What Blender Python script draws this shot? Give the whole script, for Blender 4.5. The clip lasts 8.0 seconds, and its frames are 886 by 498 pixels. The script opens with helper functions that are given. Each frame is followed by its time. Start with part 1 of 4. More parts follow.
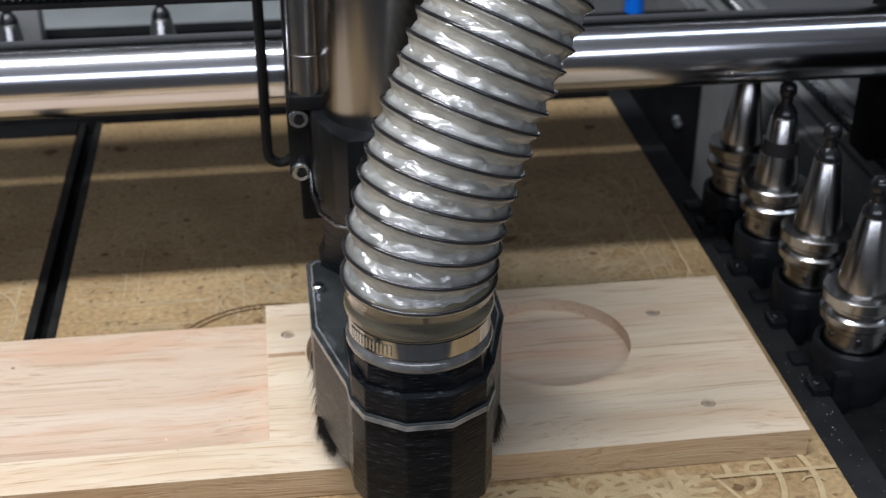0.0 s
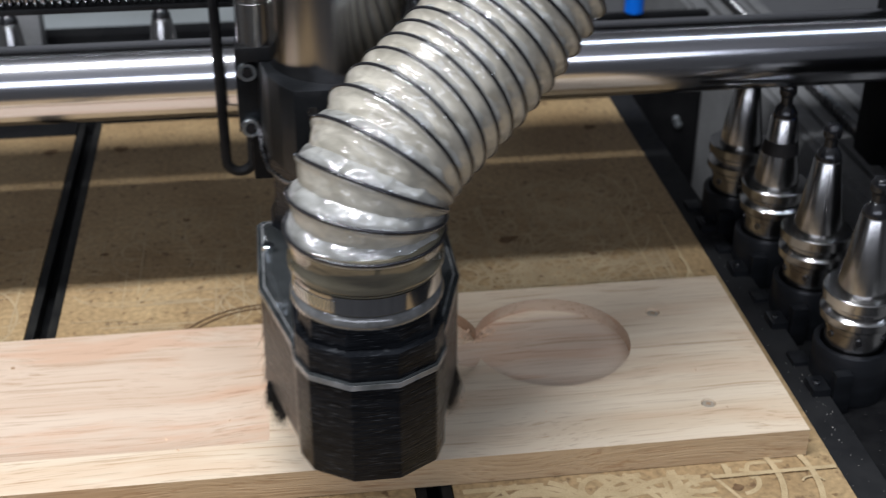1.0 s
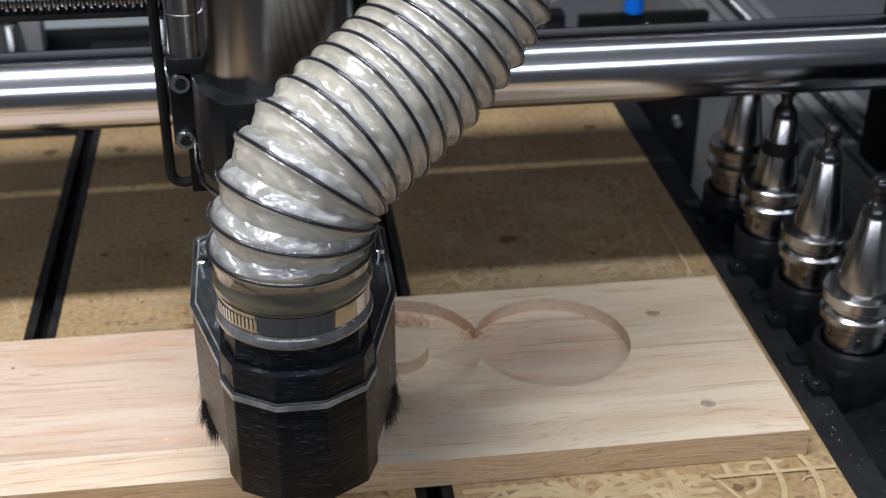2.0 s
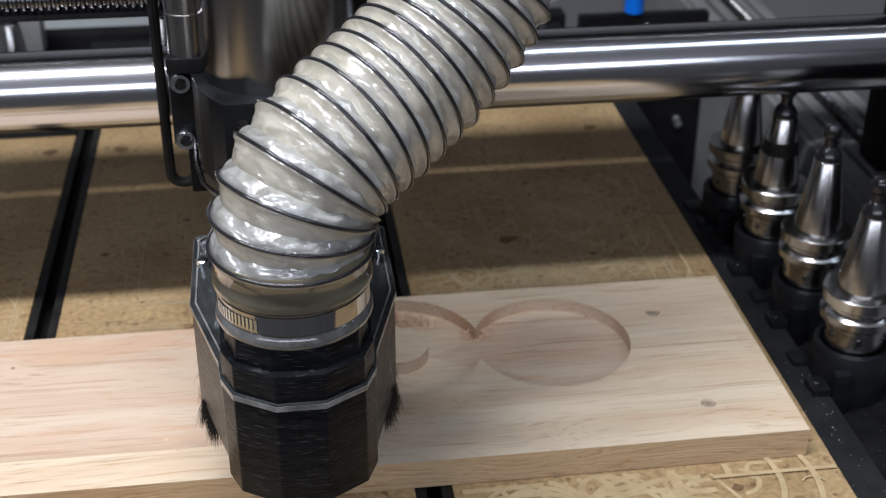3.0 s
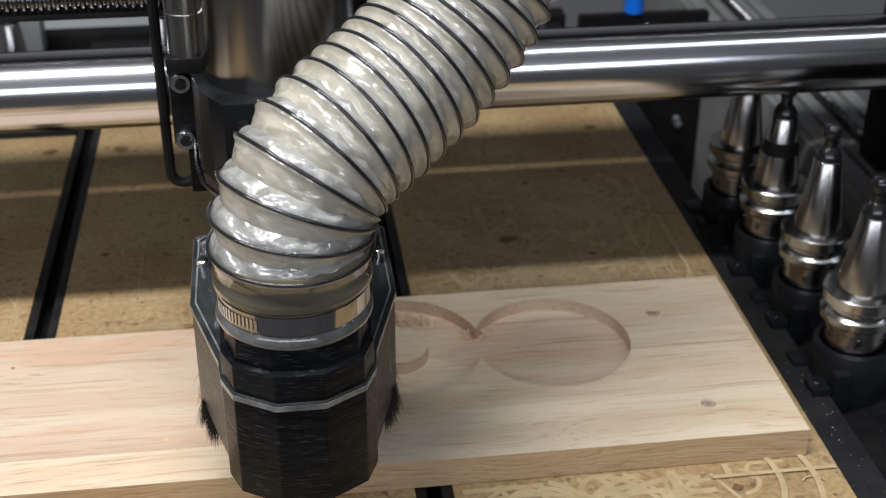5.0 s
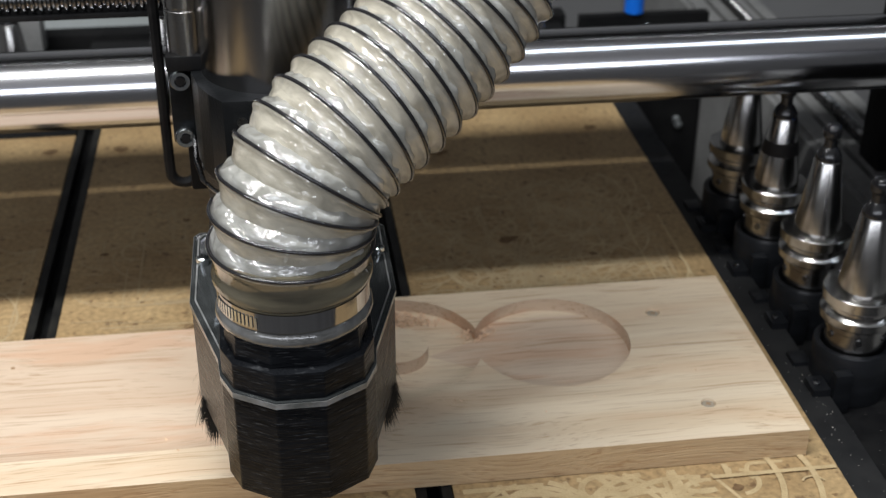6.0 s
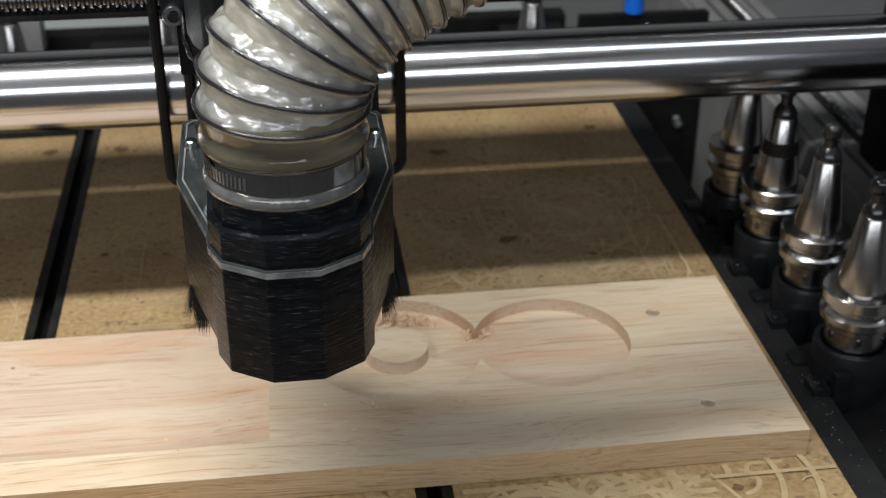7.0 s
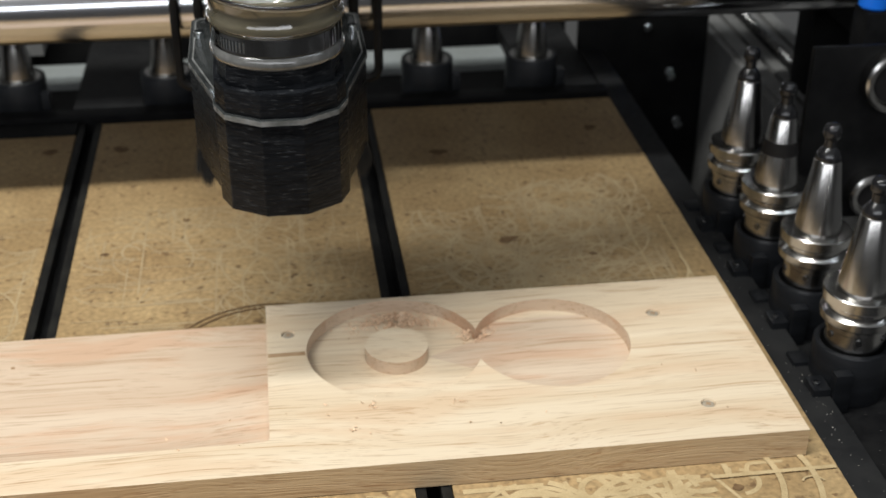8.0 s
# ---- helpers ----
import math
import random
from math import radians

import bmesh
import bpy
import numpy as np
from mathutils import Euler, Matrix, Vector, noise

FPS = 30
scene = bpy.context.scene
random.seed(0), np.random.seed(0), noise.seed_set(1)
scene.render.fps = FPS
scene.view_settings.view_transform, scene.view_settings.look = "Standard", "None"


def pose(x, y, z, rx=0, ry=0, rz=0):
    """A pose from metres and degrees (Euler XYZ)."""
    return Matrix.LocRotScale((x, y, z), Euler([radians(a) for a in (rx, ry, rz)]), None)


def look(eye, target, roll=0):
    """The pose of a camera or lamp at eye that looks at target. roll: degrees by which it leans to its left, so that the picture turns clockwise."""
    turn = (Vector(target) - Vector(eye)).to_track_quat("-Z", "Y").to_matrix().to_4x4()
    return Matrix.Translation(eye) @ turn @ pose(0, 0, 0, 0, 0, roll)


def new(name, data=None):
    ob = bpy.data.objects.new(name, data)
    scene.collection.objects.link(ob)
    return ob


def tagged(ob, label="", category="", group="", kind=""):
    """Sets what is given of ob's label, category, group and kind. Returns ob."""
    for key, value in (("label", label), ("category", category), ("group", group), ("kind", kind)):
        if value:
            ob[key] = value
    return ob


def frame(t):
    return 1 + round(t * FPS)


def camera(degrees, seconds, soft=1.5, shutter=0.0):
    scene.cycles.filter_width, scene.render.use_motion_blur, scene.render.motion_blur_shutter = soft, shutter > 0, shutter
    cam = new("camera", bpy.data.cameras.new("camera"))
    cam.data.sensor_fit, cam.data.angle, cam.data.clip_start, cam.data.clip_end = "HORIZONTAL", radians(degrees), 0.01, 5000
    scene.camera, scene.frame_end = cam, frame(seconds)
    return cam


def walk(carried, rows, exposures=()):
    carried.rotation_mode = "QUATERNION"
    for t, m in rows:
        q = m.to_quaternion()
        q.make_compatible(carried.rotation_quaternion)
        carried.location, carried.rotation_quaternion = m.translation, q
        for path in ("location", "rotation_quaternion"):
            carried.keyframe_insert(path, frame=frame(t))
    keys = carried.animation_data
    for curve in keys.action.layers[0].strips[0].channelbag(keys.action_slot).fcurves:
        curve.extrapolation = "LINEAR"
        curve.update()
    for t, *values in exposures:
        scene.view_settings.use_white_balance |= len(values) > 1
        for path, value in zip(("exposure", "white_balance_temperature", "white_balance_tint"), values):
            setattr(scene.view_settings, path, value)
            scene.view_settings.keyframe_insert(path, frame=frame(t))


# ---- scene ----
# One still camera above the bed of a small router table.
cam = camera(37.133, 8.0, soft=1.1, shutter=0.3)
EYE = pose(-0.0744, -0.7873, 0.4849, 60.461, -0.178, -7.641)
walk(cam, [(0.0, EYE), (8.0, EYE)],
     exposures=[(0.0, -0.04, 5900, 14), (1.5, 0.07, 5900, 15), (3.5, 0.07, 5900, 15), (4.5, 0.07, 6080, 14), (6.0, 0.07, 6270, 12), (7.0, 0.03, 6370, 11), (8.0, -0.02, 6480, 10)])
cam.data.dof.use_dof = True
cam.data.dof.focus_distance = 0.63
cam.data.dof.aperture_fstop = 13.0

# ---- world and light ----
world = bpy.data.worlds.new("workshop_air")
scene.world = world
world.use_nodes = True
wbg = world.node_tree.nodes["Background"]
wbg.inputs[0].default_value = (0.62, 0.68, 0.78, 1)
wbg.inputs[1].default_value = 0.145


def area_lamp(name, eye, target, sx, sy, watts, colour):
    d = bpy.data.lights.new(name, "AREA")
    d.shape, d.size, d.size_y, d.energy, d.color = "RECTANGLE", sx, sy, watts, colour
    ob = new(name, d)
    ob.matrix_world = look(eye, target)
    return ob


area_lamp("tube_lamp", (-0.60, -0.42, 1.56), (-0.60, -0.12, 0.0), 1.56, 0.11, 37.5, (0.97, 0.97, 0.93))
area_lamp("cool_tube_lamp", (1.06, -0.42, 1.56), (1.06, -0.12, 0.0), 1.6, 0.08, 4.2, (0.82, 0.92, 1.0))
# broad lamp added in front: fills the shade under the gantry, streaks the rail
area_lamp("front_fill_lamp", (-0.55, -2.25, 1.25), (0.0, 0.0, 0.1), 3.4, 0.42, 26.0, (0.92, 0.95, 1.0))

# ---- materials ----


def material(name, colour, rough=0.5, metal=0.0, bump=0.0, bump_scale=200.0, stretch=(1, 1, 1),
             second=None, second_scale=20.0, coat=0.0, spec=0.5, alpha=1.0, transmission=0.0, ior=1.45):
    """A plain surface with colour variation at two scales, a fine relief and a varying roughness."""
    m = bpy.data.materials.new(name)
    m.use_nodes = True
    nt = m.node_tree
    b = nt.nodes["Principled BSDF"]
    b.inputs["Base Color"].default_value = (*colour, 1)
    b.inputs["Roughness"].default_value = rough
    b.inputs["Metallic"].default_value = metal
    b.inputs["Coat Weight"].default_value = coat
    b.inputs["Coat Roughness"].default_value = 0.08
    b.inputs["Specular IOR Level"].default_value = spec
    b.inputs["Alpha"].default_value = alpha
    b.inputs["Transmission Weight"].default_value = transmission
    b.inputs["IOR"].default_value = ior
    tc = nt.nodes.new("ShaderNodeTexCoord")
    mp = nt.nodes.new("ShaderNodeMapping")
    mp.inputs["Scale"].default_value = stretch
    nt.links.new(tc.outputs["Object"], mp.inputs["Vector"])
    fine = nt.nodes.new("ShaderNodeTexNoise")
    fine.inputs["Scale"].default_value, fine.inputs["Detail"].default_value = bump_scale, 5
    nt.links.new(mp.outputs[0], fine.inputs["Vector"])
    if bump:
        bp = nt.nodes.new("ShaderNodeBump")
        bp.inputs["Strength"].default_value, bp.inputs["Distance"].default_value = bump, 0.001
        nt.links.new(fine.outputs[0], bp.inputs["Height"])
        nt.links.new(bp.outputs[0], b.inputs["Normal"])
    if second:
        big = nt.nodes.new("ShaderNodeTexNoise")
        big.inputs["Scale"].default_value, big.inputs["Detail"].default_value = second_scale, 6
        nt.links.new(mp.outputs[0], big.inputs["Vector"])
        ad = nt.nodes.new("ShaderNodeMath")
        ad.operation = "MULTIPLY_ADD"
        ad.inputs[1].default_value = 0.4
        nt.links.new(fine.outputs[0], ad.inputs[0])
        nt.links.new(big.outputs[0], ad.inputs[2])
        rp = nt.nodes.new("ShaderNodeValToRGB")
        rp.color_ramp.elements[0].position, rp.color_ramp.elements[0].color = 0.5, (*colour, 1)
        rp.color_ramp.elements[1].position, rp.color_ramp.elements[1].color = 0.9, (*second, 1)
        nt.links.new(ad.outputs[0], rp.inputs[0])
        nt.links.new(rp.outputs[0], b.inputs["Base Color"])
    mr = nt.nodes.new("ShaderNodeMapRange")
    mr.inputs["To Min"].default_value, mr.inputs["To Max"].default_value = max(0.02, rough * 0.75), min(1, rough * 1.25)
    nt.links.new(fine.outputs[0], mr.inputs["Value"])
    nt.links.new(mr.outputs[0], b.inputs["Roughness"])
    return m


BLACK_ANODISED = material("black_anodised", (0.005, 0.005, 0.0055), 0.50, 0.0, bump=0.05, second=(0.012, 0.012, 0.012), second_scale=30, spec=0.14)
DUSTY_TRACK = material("dusty_track", (0.006, 0.006, 0.0062), 0.5, bump=0.1, second=(0.022, 0.021, 0.018), second_scale=45, spec=0.2)
GREY_ANODISED = material("grey_anodised", (0.011, 0.0112, 0.0118), 0.55, 0.0, bump=0.05, second=(0.020, 0.020, 0.020), second_scale=30, spec=0.2)
BLACK_PLASTIC = material("black_plastic", (0.004, 0.0045, 0.005), 0.36, bump=0.15, bump_scale=500, second=(0.010, 0.011, 0.012), second_scale=60, spec=0.25)
DARK_STEEL = material("dark_steel", (0.10, 0.10, 0.105), 0.28, 1.0, bump=0.05, second=(0.2, 0.2, 0.2))
STEEL = material("ground_steel", (0.47, 0.46, 0.445), 0.23, 1.0, bump=0.03, bump_scale=900, second=(0.41, 0.40, 0.385), second_scale=90)
CHROME = material("chrome_rail", (0.66, 0.66, 0.68), 0.17, 1.0, bump=0.02, bump_scale=60, stretch=(0.02, 1, 1))
SPINDLE_STEEL = material("spindle_steel", (0.31, 0.305, 0.30), 0.22, 1.0, bump=0.02, bump_scale=300, stretch=(1, 1, 0.05))
CUP_PLASTIC = material("cup_plastic", (0.006, 0.0065, 0.0075), 0.36, bump=0.12, bump_scale=420, second=(0.011, 0.012, 0.014), second_scale=60, spec=0.3, stretch=(0.15, 0.15, 3.0))
STUD = material("blackened_stud", (0.012, 0.012, 0.013), 0.22, 0.0, bump=0.03, spec=0.6)
ZINC = material("zinc_screw", (0.62, 0.66, 0.68), 0.22, 1.0, bump=0.05)
ALUMINIUM = material("grey_aluminium", (0.25, 0.25, 0.245), 0.55, 0.1, bump=0.08, second=(0.19, 0.19, 0.185), second_scale=25)
BLUE = material("blue_plastic", (0.01, 0.16, 0.75), 0.35, bump=0.05)
WHITE_PANEL = material("white_panel", (0.38, 0.41, 0.41), 0.5, bump=0.05, second=(0.29, 0.31, 0.30), second_scale=8)
SHOP_GREY = material("shop_wall_paint", (0.32, 0.32, 0.32), 0.8, bump=0.1, second=(0.26, 0.26, 0.26), second_scale=3)
SHOP_WHITE = material("ceiling_paint", (0.55, 0.54, 0.52), 0.85, bump=0.1, second=(0.48, 0.47, 0.46), second_scale=3)
CONCRETE = material("concrete", (0.16, 0.155, 0.15), 0.85, bump=0.3, second=(0.11, 0.108, 0.105), second_scale=6)
EDGE_AND_GLINT = material("acrylic_edge_and_glint", (0.26, 0.26, 0.257), 0.15, spec=0.8, bump=0.4, bump_scale=300, second=(0.10, 0.105, 0.10), second_scale=90)
DULL_ZINC = material("dull_screw", (0.42, 0.36, 0.28), 0.5, 0.2, bump=0.1)
BRISTLE = material("black_bristle", (0.008, 0.008, 0.008), 0.6)
CHIP = material("wood_chip", (0.68, 0.47, 0.30), 0.8, bump=0.2, second=(0.80, 0.60, 0.42), second_scale=300)
DUST = material("pale_dust", (0.42, 0.40, 0.36), 0.9)
SCORE = material("scored_mdf", (0.55, 0.425, 0.24), 0.9, bump=0.4, bump_scale=700, second=(0.42, 0.31, 0.16), second_scale=70)
SCORE_FINE = material("fine_scored_mdf", (0.49, 0.38, 0.22), 0.9, bump=0.4, bump_scale=700, second=(0.38, 0.28, 0.155), second_scale=50)
TAPE_AND_HOLLOW = material("dark_tape_and_hollows", (0.014, 0.013, 0.013), 0.6, spec=0.2)


ACRYLIC = material("clear_acrylic", (0.20, 0.215, 0.215), 0.06, transmission=0.80, ior=1.49, bump=0.1, bump_scale=40, second=(0.10, 0.11, 0.11), second_scale=50)


def mdf_material():
    m = bpy.data.materials.new("mdf_board")
    m.use_nodes = True
    nt = m.node_tree
    b = nt.nodes["Principled BSDF"]
    b.inputs["Roughness"].default_value = 0.62
    tc = nt.nodes.new("ShaderNodeTexCoord")
    big = nt.nodes.new("ShaderNodeTexNoise")
    big.inputs["Scale"].default_value, big.inputs["Detail"].default_value = 14, 7
    fine = nt.nodes.new("ShaderNodeTexNoise")
    fine.inputs["Scale"].default_value, fine.inputs["Detail"].default_value = 260, 6
    spot = nt.nodes.new("ShaderNodeTexNoise")
    spot.inputs["Scale"].default_value, spot.inputs["Detail"].default_value = 120, 3
    for n in (big, fine, spot):
        nt.links.new(tc.outputs["Object"], n.inputs["Vector"])
    r1 = nt.nodes.new("ShaderNodeValToRGB")
    r1.color_ramp.elements[0].position, r1.color_ramp.elements[0].color = 0.35, (0.31, 0.203, 0.092, 1)
    r1.color_ramp.elements[1].position, r1.color_ramp.elements[1].color = 0.70, (0.435, 0.305, 0.150, 1)
    nt.links.new(big.outputs[0], r1.inputs[0])
    r2 = nt.nodes.new("ShaderNodeValToRGB")
    r2.color_ramp.elements[0].position, r2.color_ramp.elements[0].color = 0.60, (0, 0, 0, 1)
    r2.color_ramp.elements[1].position, r2.color_ramp.elements[1].color = 0.70, (1, 1, 1, 1)
    nt.links.new(spot.outputs[0], r2.inputs[0])
    mix = nt.nodes.new("ShaderNodeMix")
    mix.data_type = "RGBA"
    mix.inputs["B"].default_value = (0.17, 0.10, 0.045, 1)
    nt.links.new(r2.outputs[0], mix.inputs["Factor"])
    nt.links.new(r1.outputs[0], mix.inputs["A"])
    mul = nt.nodes.new("ShaderNodeMix")
    mul.data_type, mul.blend_type = "RGBA", "OVERLAY"
    mul.inputs["Factor"].default_value = 0.65
    nt.links.new(mix.outputs["Result"], mul.inputs["A"])
    nt.links.new(fine.outputs[0], mul.inputs["B"])
    nt.links.new(mul.outputs["Result"], b.inputs["Base Color"])
    bp = nt.nodes.new("ShaderNodeBump")
    bp.inputs["Strength"].default_value, bp.inputs["Distance"].default_value = 0.25, 0.0006
    nt.links.new(fine.outputs[0], bp.inputs["Height"])
    nt.links.new(bp.outputs[0], b.inputs["Normal"])
    return m


MDF = mdf_material()


def oak_material(name, light, dark, streak, amount=0.8, relief=0.2):
    """Oak with the grain along x: drifting growth bands, reddish streaks, fine dark pores and a fuzzy sawn relief."""
    m = bpy.data.materials.new(name)
    m.use_nodes = True
    nt = m.node_tree
    b = nt.nodes["Principled BSDF"]
    tc = nt.nodes.new("ShaderNodeTexCoord")
    drift = nt.nodes.new("ShaderNodeTexNoise")
    drift.inputs["Scale"].default_value, drift.inputs["Detail"].default_value = 1.0, 2
    mpd = nt.nodes.new("ShaderNodeMapping")
    mpd.inputs["Scale"].default_value = (4.5, 9, 9)
    nt.links.new(tc.outputs["Object"], mpd.inputs["Vector"])
    nt.links.new(mpd.outputs[0], drift.inputs["Vector"])
    shove = nt.nodes.new("ShaderNodeVectorMath")
    shove.operation = "MULTIPLY_ADD"
    shove.inputs[1].default_value = (0.0, 0.04, 0.03)
    nt.links.new(drift.outputs[0], shove.inputs[0])
    nt.links.new(tc.outputs["Object"], shove.inputs[2])

    def noise_at(stretch, detail, rough=0.5):
        mp = nt.nodes.new("ShaderNodeMapping")
        mp.inputs["Scale"].default_value = stretch
        nt.links.new(shove.outputs[0], mp.inputs["Vector"])
        n = nt.nodes.new("ShaderNodeTexNoise")
        n.inputs["Scale"].default_value, n.inputs["Detail"].default_value, n.inputs["Roughness"].default_value = 1.0, detail, rough
        nt.links.new(mp.outputs[0], n.inputs["Vector"])
        return n

    def ramp(source, lo, clo, hi, chi):
        r = nt.nodes.new("ShaderNodeValToRGB")
        r.color_ramp.elements[0].position, r.color_ramp.elements[0].color = lo, (*clo, 1)
        r.color_ramp.elements[1].position, r.color_ramp.elements[1].color = hi, (*chi, 1)
        nt.links.new(source, r.inputs[0])
        return r.outputs[0]

    def mixed(kind, amount, a, c):
        x = nt.nodes.new("ShaderNodeMix")
        x.data_type, x.blend_type = "RGBA", kind
        if isinstance(amount, float):
            x.inputs["Factor"].default_value = amount
        else:
            nt.links.new(amount, x.inputs["Factor"])
        nt.links.new(a, x.inputs["A"])
        if isinstance(c, tuple):
            x.inputs["B"].default_value = (*c, 1)
        else:
            nt.links.new(c, x.inputs["B"])
        return x.outputs["Result"]

    bands = noise_at((1.6, 62, 62), 5, 0.6)
    reds = noise_at((7.0, 46, 46), 4, 0.6)
    lines = noise_at((1.3, 300, 300), 4, 0.65)
    pores = noise_at((14, 900, 900), 2)
    colour = ramp(bands.outputs[0], 0.36, dark, 0.60, light)
    colour = mixed("MIX", ramp(reds.outputs[0], 0.50, (0, 0, 0), 0.62, (amount, amount, amount)), colour, streak)
    colour = mixed("MULTIPLY", 0.75, colour, ramp(lines.outputs[0], 0.32, (0.66, 0.52, 0.40), 0.41, (1, 1, 1)))
    colour = mixed("MULTIPLY", 0.5, colour, ramp(pores.outputs[0], 0.33, (0.60, 0.50, 0.42), 0.43, (1, 1, 1)))
    nt.links.new(colour, b.inputs["Base Color"])
    gloss = nt.nodes.new("ShaderNodeMapRange")
    gloss.inputs["To Min"].default_value, gloss.inputs["To Max"].default_value = 0.50, 0.72
    nt.links.new(bands.outputs[0], gloss.inputs["Value"])
    nt.links.new(gloss.outputs[0], b.inputs["Roughness"])
    bp = nt.nodes.new("ShaderNodeBump")
    bp.inputs["Strength"].default_value, bp.inputs["Distance"].default_value = relief, 0.0006
    both = nt.nodes.new("ShaderNodeMath")
    nt.links.new(pores.outputs[0], both.inputs[0])
    nt.links.new(lines.outputs[0], both.inputs[1])
    nt.links.new(both.outputs[0], bp.inputs["Height"])
    nt.links.new(bp.outputs[0], b.inputs["Normal"])
    return m


OAK = oak_material("oak_board", (0.735, 0.61, 0.445), (0.67, 0.53, 0.365), (0.645, 0.455, 0.29), 0.5, 0.3)

OAK_MILLED = oak_material("milled_oak", (0.665, 0.53, 0.395), (0.605, 0.455, 0.325), (0.605, 0.39, 0.255), 0.75, 0.2)

OAK_SAWN = oak_material("sawn_oak_edge", (0.54, 0.395, 0.235), (0.44, 0.305, 0.17), (0.47, 0.305, 0.17), 0.6, 0.8)

SCORCH_AND_RECESS = material("scorched_oak_and_recess", (0.34, 0.21, 0.11), 0.7, bump=0.2, second=(0.46, 0.31, 0.18), second_scale=120)


def hose_material():
    """Cloudy clear hose: a thin milky wall under a wet-looking skin with creases that run round it."""
    m = bpy.data.materials.new("cloudy_hose")
    m.use_nodes = True
    nt = m.node_tree
    b = nt.nodes["Principled BSDF"]
    b.inputs["Roughness"].default_value = 0.16
    b.inputs["Specular IOR Level"].default_value = 0.25
    b.inputs["Coat Weight"].default_value = 1.0
    b.inputs["Coat IOR"].default_value = 2.8
    b.inputs["Coat Roughness"].default_value = 0.015
    tc = nt.nodes.new("ShaderNodeTexCoord")

    def noise_at(stretch, detail, distort):
        mp = nt.nodes.new("ShaderNodeMapping")
        mp.inputs["Scale"].default_value = stretch
        nt.links.new(tc.outputs["Object"], mp.inputs["Vector"])
        n = nt.nodes.new("ShaderNodeTexNoise")
        n.inputs["Scale"].default_value, n.inputs["Detail"].default_value, n.inputs["Distortion"].default_value = 1.0, detail, distort
        nt.links.new(mp.outputs[0], n.inputs["Vector"])
        return n

    crease = noise_at((55, 55, 150), 1.0, 0.9)
    pucker = noise_at((170, 170, 420), 1.5, 1.2)
    cloud = noise_at((70, 70, 160), 4, 0.8)
    both = nt.nodes.new("ShaderNodeMath")
    both.operation = "MULTIPLY_ADD"
    both.inputs[1].default_value = 0.22
    nt.links.new(pucker.outputs[0], both.inputs[0])
    nt.links.new(crease.outputs[0], both.inputs[2])
    bp = nt.nodes.new("ShaderNodeBump")
    bp.inputs["Strength"].default_value, bp.inputs["Distance"].default_value = 1.0, 0.0038
    nt.links.new(both.outputs[0], bp.inputs["Height"])
    soft_bump = nt.nodes.new("ShaderNodeBump")
    soft_bump.inputs["Strength"].default_value, soft_bump.inputs["Distance"].default_value = 0.3, 0.0025
    nt.links.new(crease.outputs[0], soft_bump.inputs["Height"])
    nt.links.new(soft_bump.outputs[0], b.inputs["Normal"])
    nt.links.new(bp.outputs[0], b.inputs["Coat Normal"])
    rp = nt.nodes.new("ShaderNodeValToRGB")
    rp.color_ramp.elements[0].position, rp.color_ramp.elements[0].color = 0.36, (0.45, 0.435, 0.38, 1)
    rp.color_ramp.elements[1].position, rp.color_ramp.elements[1].color = 0.62, (0.72, 0.70, 0.63, 1)
    nt.links.new(cloud.outputs[0], rp.inputs[0])
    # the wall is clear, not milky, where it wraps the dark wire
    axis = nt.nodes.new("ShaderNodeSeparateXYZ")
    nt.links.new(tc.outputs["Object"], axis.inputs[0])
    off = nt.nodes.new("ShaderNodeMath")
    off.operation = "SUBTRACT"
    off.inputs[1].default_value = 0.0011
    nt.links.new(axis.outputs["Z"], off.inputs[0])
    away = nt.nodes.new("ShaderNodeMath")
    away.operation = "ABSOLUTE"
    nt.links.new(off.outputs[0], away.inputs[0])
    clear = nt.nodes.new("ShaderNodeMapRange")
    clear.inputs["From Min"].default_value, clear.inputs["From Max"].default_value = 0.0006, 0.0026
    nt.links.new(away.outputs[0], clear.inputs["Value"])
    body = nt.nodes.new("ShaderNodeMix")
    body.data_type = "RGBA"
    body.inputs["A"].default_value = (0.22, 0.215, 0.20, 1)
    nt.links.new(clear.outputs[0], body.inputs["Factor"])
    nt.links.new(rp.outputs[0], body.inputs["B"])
    # chips caught inside tint the wall tan below each wire; the silver above is reflected ceiling light put into the
    # colour
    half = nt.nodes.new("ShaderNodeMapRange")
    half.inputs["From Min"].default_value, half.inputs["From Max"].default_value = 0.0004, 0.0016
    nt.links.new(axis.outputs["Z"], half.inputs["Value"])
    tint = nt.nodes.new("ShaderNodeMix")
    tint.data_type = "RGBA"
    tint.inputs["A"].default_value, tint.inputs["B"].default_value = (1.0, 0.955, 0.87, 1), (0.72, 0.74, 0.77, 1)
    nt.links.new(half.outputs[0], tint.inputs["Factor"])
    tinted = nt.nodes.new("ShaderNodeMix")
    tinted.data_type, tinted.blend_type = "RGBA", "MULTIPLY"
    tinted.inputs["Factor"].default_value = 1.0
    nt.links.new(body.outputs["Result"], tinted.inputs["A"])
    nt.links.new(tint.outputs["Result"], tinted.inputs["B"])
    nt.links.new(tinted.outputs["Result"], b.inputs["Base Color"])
    wet = nt.nodes.new("ShaderNodeMapRange")
    wet.inputs["To Min"].default_value, wet.inputs["To Max"].default_value = 0.7, 1.0
    nt.links.new(half.outputs[0], wet.inputs["Value"])
    nt.links.new(wet.outputs[0], b.inputs["Coat Weight"])
    thin = nt.nodes.new("ShaderNodeBsdfTranslucent")
    thin.inputs["Color"].default_value = (0.90, 0.87, 0.78, 1)
